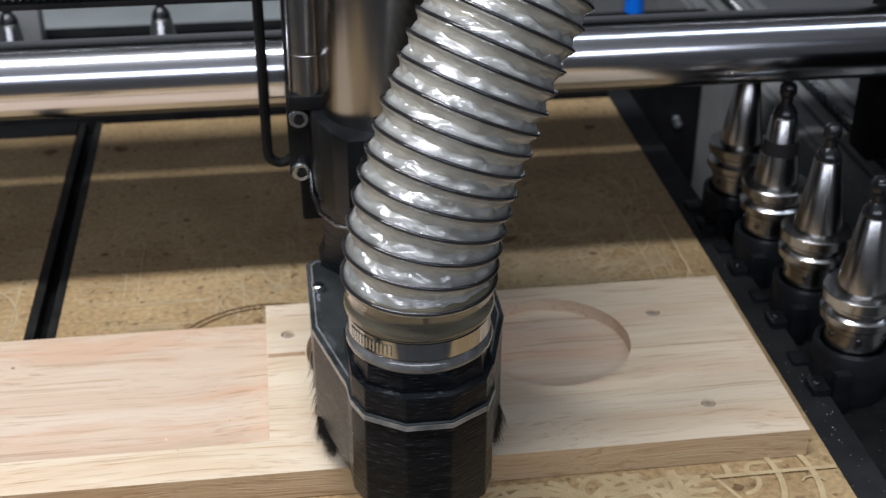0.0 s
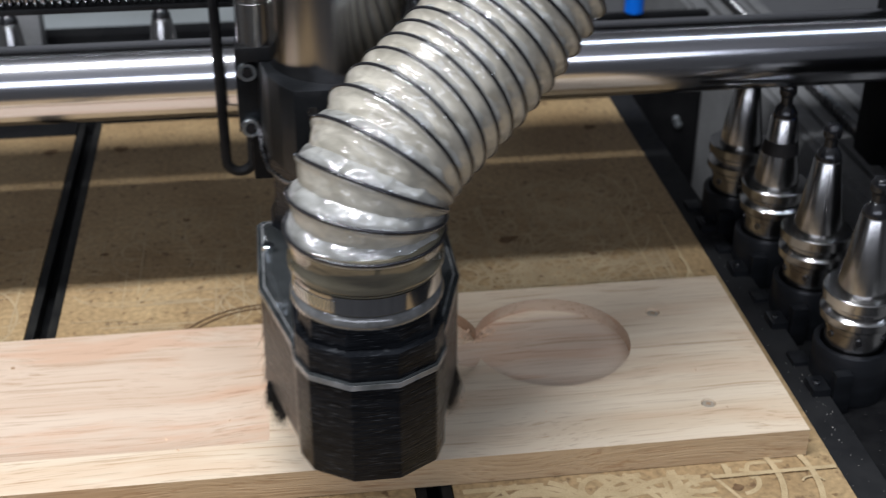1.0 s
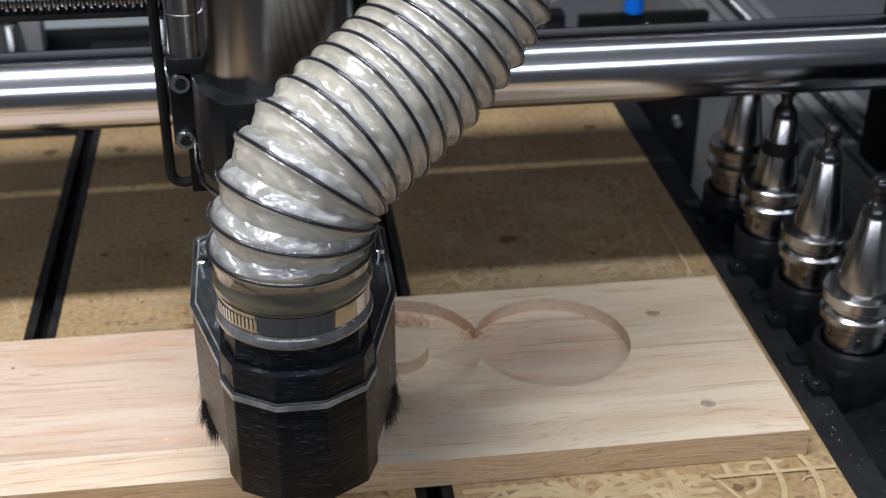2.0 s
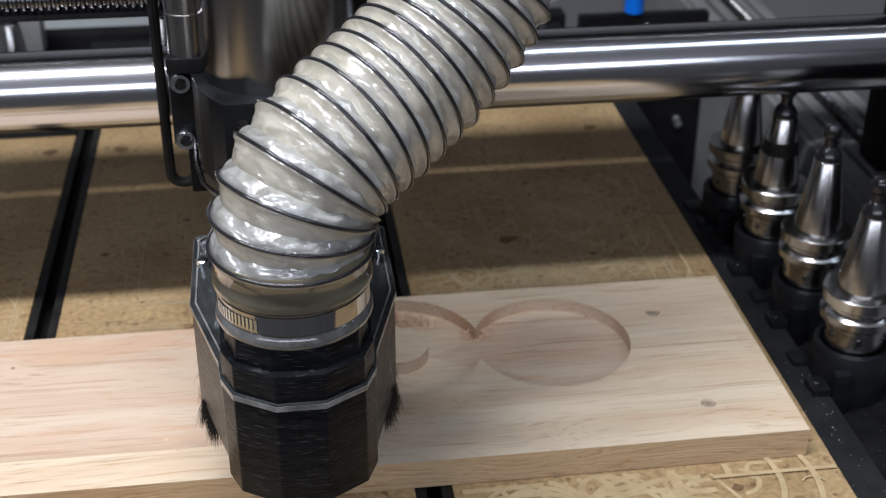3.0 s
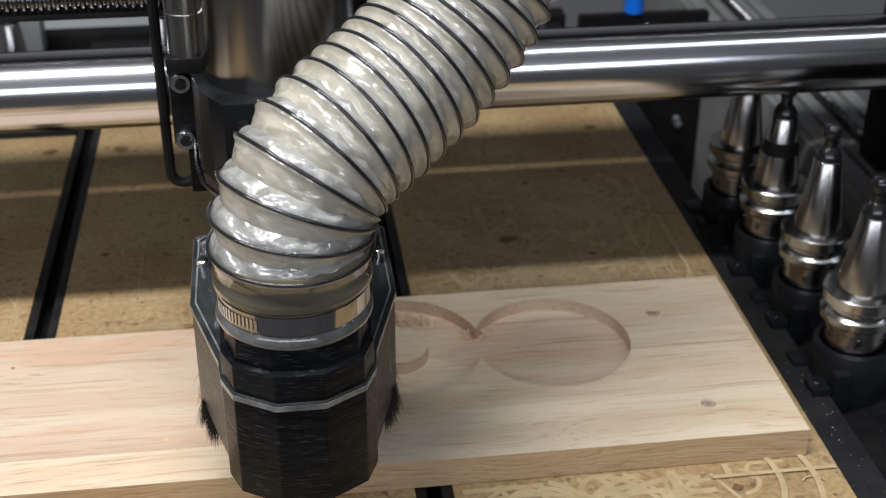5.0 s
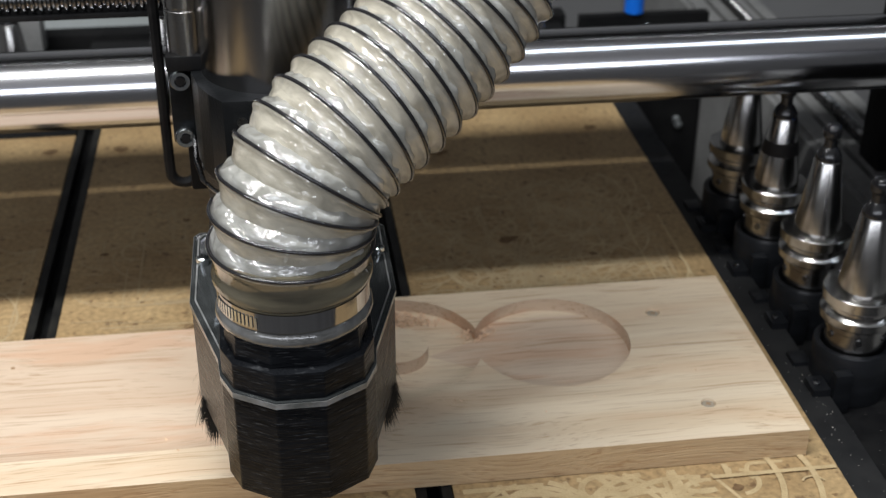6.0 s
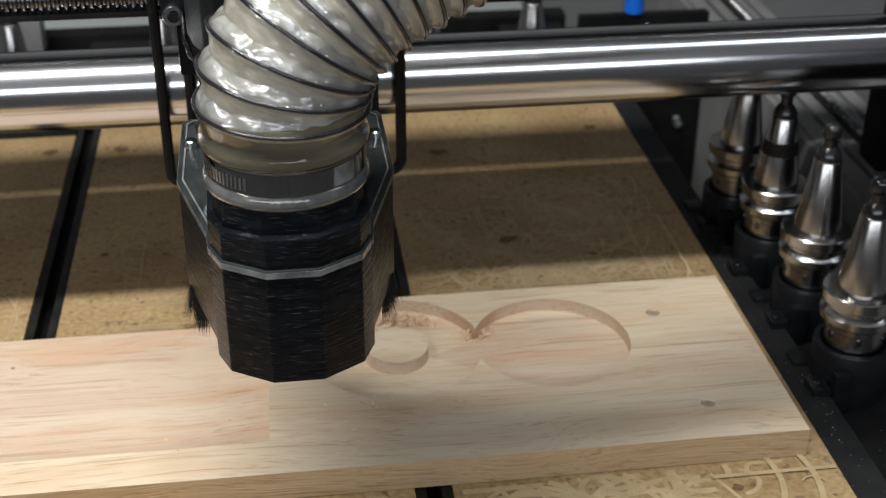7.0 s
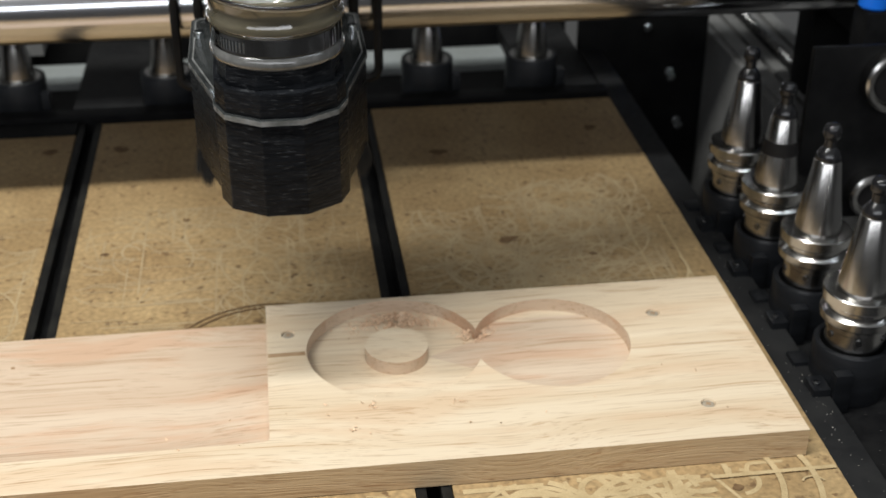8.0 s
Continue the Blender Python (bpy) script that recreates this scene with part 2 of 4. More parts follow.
    mix = nt.nodes.new("ShaderNodeMixShader")
    mix.inputs[0].default_value = 0.25
    nt.links.new(b.outputs[0], mix.inputs[1])
    nt.links.new(thin.outputs[0], mix.inputs[2])
    nt.links.new(mix.outputs[0], nt.nodes["Material Output"].inputs["Surface"])
    return m


HOSE = hose_material()
HOSE_WIRE = material("hose_spiral", (0.015, 0.0145, 0.016), 0.18, coat=0.6, bump=0.05)
CUFF = material("clear_cuff", (0.045, 0.040, 0.030), 0.05, coat=1.0, bump=0.3, bump_scale=75, second=(0.17, 0.15, 0.10), second_scale=25, stretch=(0.5, 0.5, 3.0))
LIP = material("clear_lip", (0.07, 0.07, 0.068), 0.04, coat=1.0, bump=0.9, bump_scale=150, second=(0.15, 0.15, 0.145), second_scale=90)
BAND_STEEL = material("clamp_steel", (0.42, 0.42, 0.43), 0.09, 1.0, bump=0.02, bump_scale=200)


def print_material():
    """Black printed plastic: fine level layer lines, with short pale scuffs along them."""
    m = material("printed_plastic", (0.004, 0.0045, 0.0055), 0.28, bump=0.35, bump_scale=330, second=(0.011, 0.012, 0.014), second_scale=120, spec=0.13, stretch=(0.22, 0.22, 2.6))
    nt = m.node_tree
    b = nt.nodes["Principled BSDF"]
    old = b.inputs["Base Color"].links[0].from_socket
    tc = nt.nodes.new("ShaderNodeTexCoord")
    mp = nt.nodes.new("ShaderNodeMapping")
    mp.inputs["Scale"].default_value = (0.15, 0.15, 1.7)
    nt.links.new(tc.outputs["Object"], mp.inputs["Vector"])
    n = nt.nodes.new("ShaderNodeTexNoise")
    n.inputs["Scale"].default_value, n.inputs["Detail"].default_value = 900, 2
    nt.links.new(mp.outputs[0], n.inputs["Vector"])
    rp = nt.nodes.new("ShaderNodeValToRGB")
    rp.color_ramp.elements[0].position, rp.color_ramp.elements[0].color = 0.60, (0, 0, 0, 1)
    rp.color_ramp.elements[1].position, rp.color_ramp.elements[1].color = 0.76, (0.45, 0.45, 0.45, 1)
    nt.links.new(n.outputs[0], rp.inputs[0])
    mix = nt.nodes.new("ShaderNodeMix")
    mix.data_type = "RGBA"
    mix.inputs["B"].default_value = (0.12, 0.125, 0.13, 1)
    nt.links.new(rp.outputs[0], mix.inputs["Factor"])
    nt.links.new(old, mix.inputs["A"])
    nt.links.new(mix.outputs["Result"], b.inputs["Base Color"])
    return m


PRINTED = print_material()

# ---- mesh helpers ----


def smooth_shade(me, angle=35):
    for p in me.polygons:
        p.use_smooth = True
    me.set_sharp_from_angle(angle=radians(angle))


def part(name, bm, mat, parent, label="", angle=35):
    """Links a bmesh as one mesh object under a thing or a part."""
    me = bpy.data.meshes.new(name)
    bm.normal_update()
    bm.to_mesh(me)
    bm.free()
    me.materials.append(mat)
    smooth_shade(me, angle)
    ob = new(name, me)
    if parent:
        ob.parent = parent
    if label:
        ob["label"] = label
    return ob


def empty(name, m, label, category, group="", kind=""):
    ob = new(name)
    ob.empty_display_size = 0.02
    ob.matrix_world = m
    return tagged(ob, label, category, group, kind)


def box_into(bm, x0, x1, y0, y1, z0, z1, bevel=0.0):
    r = bmesh.ops.create_cube(bm, size=1.0)
    for v in r["verts"]:
        v.co = Vector((x0 + (v.co.x + 0.5) * (x1 - x0), y0 + (v.co.y + 0.5) * (y1 - y0), z0 + (v.co.z + 0.5) * (z1 - z0)))
    if bevel:
        es = list({e for v in r["verts"] for e in v.link_edges})
        bmesh.ops.bevel(bm, geom=es, offset=bevel, segments=2, affect="EDGES", profile=0.7)
    return bm


def box(x0, x1, y0, y1, z0, z1, bevel=0.0):
    return box_into(bmesh.new(), x0, x1, y0, y1, z0, z1, bevel)


def lathe_into(bm, profile, seg=40, centre=(0, 0, 0), axis="z", cap=True):
    """Turns (radius, height) pairs round an axis."""
    rings = []
    for r, h in profile:
        ring = []
        for k in range(seg):
            a = 2 * math.pi * k / seg
            c, s = r * math.cos(a), r * math.sin(a)
            p = (c, s, h) if axis == "z" else (h, c, s) if axis == "x" else (s, h, c)
            ring.append(bm.verts.new((centre[0] + p[0], centre[1] + p[1], centre[2] + p[2])))
        rings.append(ring)
    for a, b in zip(rings, rings[1:]):
        for k in range(seg):
            bm.faces.new((a[k], a[(k + 1) % seg], b[(k + 1) % seg], b[k]))
    if cap:
        bm.faces.new(list(reversed(rings[0])))
        bm.faces.new(rings[-1])
    return bm


def lathe(profile, seg=40, centre=(0, 0, 0), axis="z", cap=True):
    return lathe_into(bmesh.new(), profile, seg, centre, axis, cap)


def prism(poly, z0, z1, bevel=0.0, top_scale=1.0):
    bm = bmesh.new()
    lo = [bm.verts.new((x, y, z0)) for x, y in poly]
    hi = [bm.verts.new((x * top_scale, y * top_scale, z1)) for x, y in poly]
    n = len(poly)
    bm.faces.new(list(reversed(lo)))
    bm.faces.new(hi)
    for k in range(n):
        bm.faces.new((lo[k], lo[(k + 1) % n], hi[(k + 1) % n], hi[k]))
    bmesh.ops.recalc_face_normals(bm, faces=bm.faces)
    if bevel:
        bmesh.ops.bevel(bm, geom=bm.edges[:], offset=bevel, segments=2, affect="EDGES", profile=0.7)
    return bm


def sweep_into(bm, pts, r, seg=8):
    """A round rod along a run of points."""
    pts = [Vector(p) for p in pts]
    rings = []
    up = Vector((0.3, 0.2, 1)).normalized()
    for i, p in enumerate(pts):
        d = (pts[min(i + 1, len(pts) - 1)] - pts[max(i - 1, 0)]).normalized()
        a = d.cross(up)
        a = a.normalized() if a.length > 1e-4 else Vector((1, 0, 0))
        b = d.cross(a)
        rings.append([bm.verts.new(p + (a * math.cos(2 * math.pi * k / seg) + b * math.sin(2 * math.pi * k / seg)) * r) for k in range(seg)])
    for u, v in zip(rings, rings[1:]):
        for k in range(seg):
            bm.faces.new((u[k], u[(k + 1) % seg], v[(k + 1) % seg], v[k]))
    bm.faces.new(list(reversed(rings[0])))
    bm.faces.new(rings[-1])
    bmesh.ops.recalc_face_normals(bm, faces=bm.faces)
    return bm

# ---- the shop around the machine ----
tagged(part("floor", box(-3, 3, -3, 2.1, -0.95, -0.90), CONCRETE, None), "grey concrete workshop floor under the machine", "floor", kind="structure")
tagged(part("ceiling", box(-3, 3, -3, 2.1, 1.75, 1.80), SHOP_WHITE, None), "plain white workshop ceiling", "ceiling", kind="structure")
tagged(part("wall_north", box(-3, 3, 2.0, 2.1, -0.90, 1.75), SHOP_GREY, None), "plain grey workshop wall", "wall", kind="structure")
tagged(part("wall_south", box(-3, 3, -3.1, -3.0, -0.90, 1.75), SHOP_GREY, None), "plain grey workshop wall", "wall", kind="structure")
tagged(part("wall_east", box(3.0, 3.1, -3, 2.1, -0.90, 1.75), SHOP_GREY, None), "plain grey workshop wall", "wall", kind="structure")
tagged(part("wall_west", box(-3.1, -3.0, -3, 2.1, -0.90, 1.75), SHOP_GREY, None), "plain grey workshop wall", "wall", kind="structure")

# ---- the machine bed ----
BED_Y0 = -0.42
bed = empty("machine_bed", pose(0, 0, 0), "black aluminium router bed under the panels", "machine bed")
part("bed_plate", box(-0.55, 0.2573, -0.44, 0.46, -0.075, -0.0215), BLACK_ANODISED, bed)
part("side_rail", box(0.2340, 0.2570, -0.42, 0.46, -0.0212, -0.0015, 0.001), GREY_ANODISED, bed)
part("rack_plate", box(0.2577, 0.345, -0.42, 0.138, -0.060, -0.0140, 0.001), BLACK_ANODISED, bed, "black plate dusted with fine chips")
part("rear_rail", box(-0.55, -0.2520, 0.3030, 0.3317, -0.0212, 0.001, 0.001), BLACK_ANODISED, bed)
part("rear_rail", box(-0.55, 0.2335, 0.332, 0.352, -0.0212, 0.004, 0.001), BLACK_ANODISED, bed)
part("rear_track", box(-0.262, -0.195, 0.3525, 0.56, -0.0212, -0.004, 0.002), GREY_ANODISED, bed)
part("rear_track", box(0.165, 0.2335, 0.3525, 0.56, -0.0212, -0.004, 0.002), GREY_ANODISED, bed)
part("cross_member", box(0.2577, 0.3728, -0.40, -0.34, -0.075, -0.0605, 0.001), BLACK_ANODISED, bed)
for yy in (-0.35, -0.05, 0.25):
    part("bed_leg", box(-0.5, -0.44, yy - 0.03, yy + 0.03, -0.90, -0.0752, 0.002), BLACK_ANODISED, bed)
    part("bed_leg", box(0.19, 0.25, yy - 0.03, yy + 0.03, -0.90, -0.0752, 0.002), BLACK_ANODISED, bed)


def spoil_panel(x0, x1, rear):
    bm = box(x0, x1, BED_Y0, rear, -0.0212, 0.0, 0.0008)
    ob = part("spoilboard_panel", bm, MDF, None)
    return tagged(ob, "scarred tan fibreboard panel between black tracks", "spoilboard", "spoilboard panels")


PANELS = [(-0.4715, -0.2518, 0.302), (-0.2308, -0.0114, 0.324), (0.0098, 0.2336, 0.327)]
panels = [spoil_panel(*row) for row in PANELS]


def t_track(xc):
    t = empty("t_track", pose(xc, 0, 0), "black aluminium clamping track sunk between panels", "track", "clamping tracks")
    part("channel", box(-0.0102, 0.0102, BED_Y0, 0.331, -0.0212, -0.0125), BLACK_ANODISED, t)
    for s in (-1, 1):
        a, b = sorted((s * 0.0102, s * 0.0042))
        part("lip", box(a, b, BED_Y0, 0.331, -0.0122, -0.0006, 0.0007), DUSTY_TRACK, t)
    return t


for xc in (-0.2413, -0.0008):
    t_track(xc)

# ---- the oak work piece ----
BOARD_H, POCKET_Z, STEP_Z = 0.0190, 0.0098, 0.0050


def arc_points(cx, cy, r, a0, a1, n):
    return [(cx + r * math.cos(a0 + (a1 - a0) * k / n), cy + r * math.sin(a0 + (a1 - a0) * k / n)) for k in range(n + 1)]


def oak_board():
    bm = bmesh.new()
    ca, ra = Vector((-0.0107, -0.0928)), 0.0557
    cb, rb = Vector((0.0895, -0.0986)), 0.0502
    d = (cb - ca).length
    base = math.atan2(cb.y - ca.y, cb.x - ca.x)
    ha = math.acos((ra * ra + d * d - rb * rb) / (2 * ra * d))
    hb = math.acos((rb * rb + d * d - ra * ra) / (2 * rb * d))
    pocket = arc_points(*ca, ra, base + ha, base + 2 * math.pi - ha, 72)[:-1] + arc_points(*cb, rb, base + math.pi + hb, base + 3 * math.pi - hb, 64)[:-1]
    island = arc_points(-0.0092, -0.0912, 0.0200, 0, 2 * math.pi, 48)[:-1]
    x0, x1, y0, y1, xs, ys = -0.50, 0.2187, -0.2095, -0.0338, -0.0910, -0.1806
    corner = arc_points(xs - 0.004, ys + 0.004, 0.004, 0, -math.pi / 2, 6)
    upper = [(x0, y0), (x1, y0), (x1, y1), (xs, y1)] + corner + [(x0, ys)]
    lower = [(x0, ys)] + list(reversed(corner)) + [(xs, y1), (x0, y1)]
    holes = [(0.1625, -0.0745), (0.1683, -0.1766), (-0.0772, -0.0702)]

    def loop(pts, z):
        vs = [bm.verts.new((x, y, z)) for x, y in pts]
        return vs, [bm.edges.new((vs[k], vs[(k + 1) % len(vs)])) for k in range(len(vs))]

    def wall(a, b):
        for k in range(len(a)):
            n = (k + 1) % len(a)
            bm.faces.new((a[k], a[n], b[n], b[k]))

    up, e_up = loop(upper, BOARD_H)
    pt, e_pt = loop(pocket, BOARD_H)
    hole_loops = [loop(arc_points(hx, hy, 0.0046, 0, 2 * math.pi, 20)[:-1], BOARD_H) for hx, hy in holes]
    bmesh.ops.triangle_fill(bm, use_beauty=True, edges=e_up + e_pt + [e for _, es in hole_loops for e in es], normal=(0, 0, 1))
    for (hx, hy), (vs, _) in zip(holes, hole_loops):
        deep, _ = loop(arc_points(hx, hy, 0.0034, 0, 2 * math.pi, 20)[:-1], BOARD_H - 0.004)
        wall(vs, deep)
        bm.faces.new(deep)
    pf, e_pf = loop(pocket, POCKET_Z)
    isl, e_isl = loop(island, POCKET_Z)
    wall(pt, pf)
    bmesh.ops.triangle_fill(bm, use_beauty=True, edges=e_pf + e_isl, normal=(0, 0, 1))
    ist, _ = loop(island, BOARD_H)
    wall(isl, ist)
    bm.faces.new(ist)
    lo, _ = loop(lower, STEP_Z)
    bm.faces.new(lo)
    # the step between the two levels and the outer sides
    top_of = {tuple(round(c, 6) for c in v.co.xy): v for v in up}
    run = lo[:len(corner) + 2]
    for a, b in zip(run, run[1:]):
        ta, tb = top_of[tuple(round(c, 6) for c in a.co.xy)], top_of[tuple(round(c, 6) for c in b.co.xy)]
        bm.faces.new((a, b, tb, ta))
    foot, _ = loop([(x0, y0), (x1, y0), (x1, y1), (xs, y1), (x0, y1), (x0, ys)], 0.0006)
    bm.faces.new(list(reversed(foot)))
    bm.faces.new((up[0], up[1], foot[1], foot[0]))
    bm.faces.new((up[1], up[2], foot[2], foot[1]))
    bm.faces.new((up[2], up[3], lo[-2], foot[3], foot[2]))
    bm.faces.new((lo[-2], lo[-1], foot[4], foot[3]))
    bm.faces.new((lo[-1], lo[0], foot[5], foot[4]))
    bm.faces.new((lo[0], up[-1], up[0], foot[0], foot[5]))
    bmesh.ops.recalc_face_normals(bm, faces=bm.faces)
    ob = part("oak_board", bm, OAK, None, angle=25)
    ob.data.materials.append(OAK_MILLED)
    ob.data.materials.append(OAK_SAWN)
    for p in ob.data.polygons:
        if p.normal.z > 0.9 and p.center.z < BOARD_H - 0.0003 and p.area > 1e-4 or abs(p.normal.z) < 0.2 and p.center.y > y0 + 0.001 and x0 + 0.001 < p.center.x < x1 - 0.001 and p.center.y < y1 - 0.001:
            p.material_index = 1
        elif abs(p.normal.z) < 0.2 and p.center.z > 0.0:
            p.material_index = 2
    tagged(ob, "pale oak board with milled round pockets and a lowered end", "wood board")
    part("burn_mark", box(-0.0905, -0.0672, -0.0955, -0.0915, BOARD_H - 0.0005, BOARD_H + 0.0002), SCORCH_AND_RECESS, ob, "brown scorched strip")
    knot = bmesh.new()
    lathe_into(knot, [(0.0016, STEP_Z - 0.0004), (0.0013, STEP_Z + 0.0002)], 12, (-0.2517, -0.0656, 0))
    part("pin_knot", knot, SCORCH_AND_RECESS, ob, "small dark pin knot")
    for hx, hy in holes:
        s = empty("wood_screw", pose(hx, hy, BOARD_H - 0.0038, 0, 0, 25), "zinc screw countersunk in the oak board", "screw", "board screws")
        part("head", lathe([(0.0014, 0), (0.0033, 0.0014), (0.0036, 0.0028), (0.0026, 0.0032)], 20), DULL_ZINC, s)
        # brown cross laid on the head, coloured as the shade in its recess
        bm = box(-0.0018, 0.0018, -0.0004, 0.0004, 0.0031, 0.0034)
        box_into(bm, -0.0004, 0.0004, -0.0018, 0.0018, 0.0031, 0.00341)
        part("recess_shade", bm, SCORCH_AND_RECESS, s)


oak_board()

# ---- the tool rack along the bed ----


def tool_holder(m, banded, group):
    t = empty("tool_holder", m, "dark-banded steel taper tool holder standing in a black cup" if banded else
              "polished steel taper tool holder standing in a black cup", "tool holder", group)
    part("collet_nut", lathe([(0.015, 0.008), (0.0185, 0.012), (0.0185, 0.034), (0.0195, 0.035), (0.0195, 0.0385), (0.0175, 0.0395)], 40), STEEL, t)
    for k in range(6):
        a = 2 * math.pi * k / 6 + 0.4
        bm = lathe([(0.0022, -0.0006), (0.0022, 0.0006)], 12, axis="x")
        bmesh.ops.transform(bm, matrix=pose(0.0187 * math.cos(a), 0.0187 * math.sin(a), 0.031, 0, 0, math.degrees(a)), verts=bm.verts)
        part("nut_notch", bm, DARK_STEEL, t)
    part("flange", lathe([(0.0190, 0.0396), (0.0228, 0.0405), (0.0236, 0.0415), (0.0236, 0.0462), (0.0230, 0.0468), (0.0196, 0.0492),
                          (0.0196, 0.0512), (0.0230, 0.0536), (0.0236, 0.0542), (0.0236, 0.0605), (0.0228, 0.0613), (0.0172, 0.0615)], 56), STEEL, t)
    z0, z1, r0, r1 = 0.0616, 0.1125, 0.0161, 0.0089
    at = lambda z: r0 + (r1 - r0) * (z - z0) / (z1 - z0)
    part("taper", lathe([(0.0150, z0), (0.0150, z0 + 0.001), (at(z0 + 0.0015), z0 + 0.0015), (at(z1 - 0.0012), z1 - 0.0012), (r1 - 0.0009, z1)], 56), STEEL, t)
    if banded:
        part("band", lathe([(at(0.085), 0.085), (at(0.085) + 0.0002, 0.0851), (at(0.095) + 0.0002, 0.0949), (at(0.095), 0.095)], 48, cap=False), TAPE_AND_HOLLOW, t, "dark tape band")
    part("pull_stud", lathe([(0.0084, 0.1126), (0.0086, 0.1142), (0.0080, 0.1160), (0.0064, 0.1190), (0.0050, 0.1206), (0.0042, 0.1215), (0.0042, 0.1268), (0.0052, 0.1276),
                             (0.0060, 0.1295), (0.0062, 0.1318), (0.0058, 0.1342), (0.0047, 0.1362), (0.0028, 0.1374)], 36), STUD, t, "blackened steel pull stud")
    return t


def holder_cup(m, group):
    c = empty("holder_cup", m, "black printed cup fork clipped along the bed edge", "tool cup", group)
    part("cup", lathe([(0.0245, -0.0138), (0.0245, 0.0215), (0.0238, 0.0225), (0.0206, 0.0225), (0.0200, 0.0215), (0.0200, 0.0075), (0.0100, 0.0070)], 48), CUP_PLASTIC, c)
    part("post", box(-0.021, -0.010, -0.029, -0.0215, -0.0138, 0.015, 0.0008), CUP_PLASTIC, c)
    part("clip", box(-0.033, -0.0215, -0.026, -0.010, -0.0138, 0.0035, 0.001), CUP_PLASTIC, c)
    part("clip", box(-0.033, -0.0215, 0.008, 0.022, -0.0138, 0.0015, 0.001), CUP_PLASTIC, c)
    part("clip_screw", lathe([(0.0022, 0), (0.0022, 0.0012), (0.0012, 0.0018)], 12, (-0.0285, -0.018, 0.0034)), DARK_STEEL, c)
    return c


SIDE_PLACES = ((0.2742, 0.0900), (0.2765, 0.0215), (0.2800, -0.0490), (0.2785, -0.1270))
for k, (xx, yy) in enumerate(SIDE_PLACES):
    holder_cup(pose(xx, yy, 0), "side tool cups")
    tool_holder(pose(xx, yy, 0, 0, 0, 17 * k), k == 1, "side tool holders")
REAR_X = (-0.308, -0.174, -0.045, 0.068, 0.168)
for k, xx in enumerate(REAR_X):
    holder_cup(Matrix.Translation((xx, 0.378, -0.0026)) @ pose(0, 0, 0, 0, 0, 90) @ Matrix.Diagonal((1, 1, 1.35, 1)), "rear tool cups")
    tool_holder(pose(xx, 0.378, -0.034, 0, 0, 31 * k), False, "rear tool holders")

# ---- right side of the machine: slotted rail, corner plate ----
side = empty("side_extrusion", pose(0.018, 0, 0.010), "grey slotted aluminium side rail with black grooves", "machine rail")
part("core", box(0.362, 0.4445, -0.45, 0.80, -0.240, -0.010), BLACK_ANODISED, side)
part("inner_face", box(0.3550, 0.3618, -0.45, 0.802, -0.240, -0.002, 0.001), ALUMINIUM, side)
for k in range(4):
    x0 = 0.3620 + 0.021 * k
    part("rib", box(x0 + (0.004 if k else 0.0002), x0 + 0.0165, -0.45, 0.802, -0.0098, 0.0 - 0.003 * (k % 2), 0.001), ALUMINIUM, side)


def side_screw():
    prof = []
    y = -0.45
    while y < 0.80:
        prof += [(0.0034, y), (0.0044, y + 0.0010), (0.0044, y + 0.0022), (0.0034, y + 0.0032)]
        y += 0.0042
    return lathe(prof, 14, (0.4010, 0, 0.0050), axis="y")


part("feed_screw", side_screw(), DARK_STEEL, side, "dark threaded feed screw")
for yy in (-0.38, 0.66):
    part("side_leg", box(0.375, 0.430, yy, yy + 0.055, -0.91, -0.2402, 0.002), BLACK_ANODISED, side)
corner = empty("corner_plate", pose(0, 0, 0), "black steel corner plate with zinc bolts", "machine plate")
part("plate", box(0.2360, 0.3720, 0.465, 0.477, -0.24, 0.029, 0.001), BLACK_ANODISED, corner)
for bx, bz in ((0.3337, -0.0332), (0.3461, -0.0887), (0.3065, 0.0159), (0.3365, -0.0395), (0.3490, -0.0950)):
    part("bolt", lathe([(0.0045, 0), (0.0045, -0.003), (0.003, -0.0042)], 16, (bx, 0.4648, bz), axis="y"), ZINC, corner)

# ---- behind the machine ----
bench = empty("workbench", pose(0, 0, 0), "pale grey-white workbench standing behind the machine", "workbench")
part("bench_top", box(-1.10, 0.24, 0.62, 1.40, -0.090, -0.070, 0.002), WHITE_PANEL, bench)
for bx in (-1.05, 0.14):
    for by in (0.66, 1.31):
        part("bench_leg", box(bx, bx + 0.05, by, by + 0.05, -0.90, -0.0902, 0.002), GREY_ANODISED, bench)
part("cross_bar", box(-0.55, 0.24, 0.545, 0.57, -0.028, 0.004, 0.002), BLACK_ANODISED, bed)
tagged(part("blue_cap", lathe([(0.007, 0), (0.010, 0.002), (0.010, 0.022), (0.007, 0.024)], 20, (0.293, 0.471, 0.0292)), BLUE, None), "bright blue plastic cap on the black corner plate", "cap")
tagged(part("storage_box", box(-0.37, -0.305, 0.51, 0.54, -0.0035, 0.052, 0.002), ALUMINIUM, None), "blue-grey metal box behind the rail", "box")

# ---- gantry: travels along the bed ----
RAIL_Y, RAIL_Z, RAIL_R = 0.005, 0.1630, 0.0248
gantry = empty("gantry", pose(0, 0, 0), "chrome round rail gantry with black beam and drive screw", "gantry")
part("chrome_rail", lathe([(RAIL_R - 0.001, -0.52), (RAIL_R, -0.519), (RAIL_R, 0.4015), (RAIL_R - 0.001, 0.4020)], 96, (0, RAIL_Y, RAIL_Z), axis="x"), CHROME, gantry, "mirror-bright chrome rail")
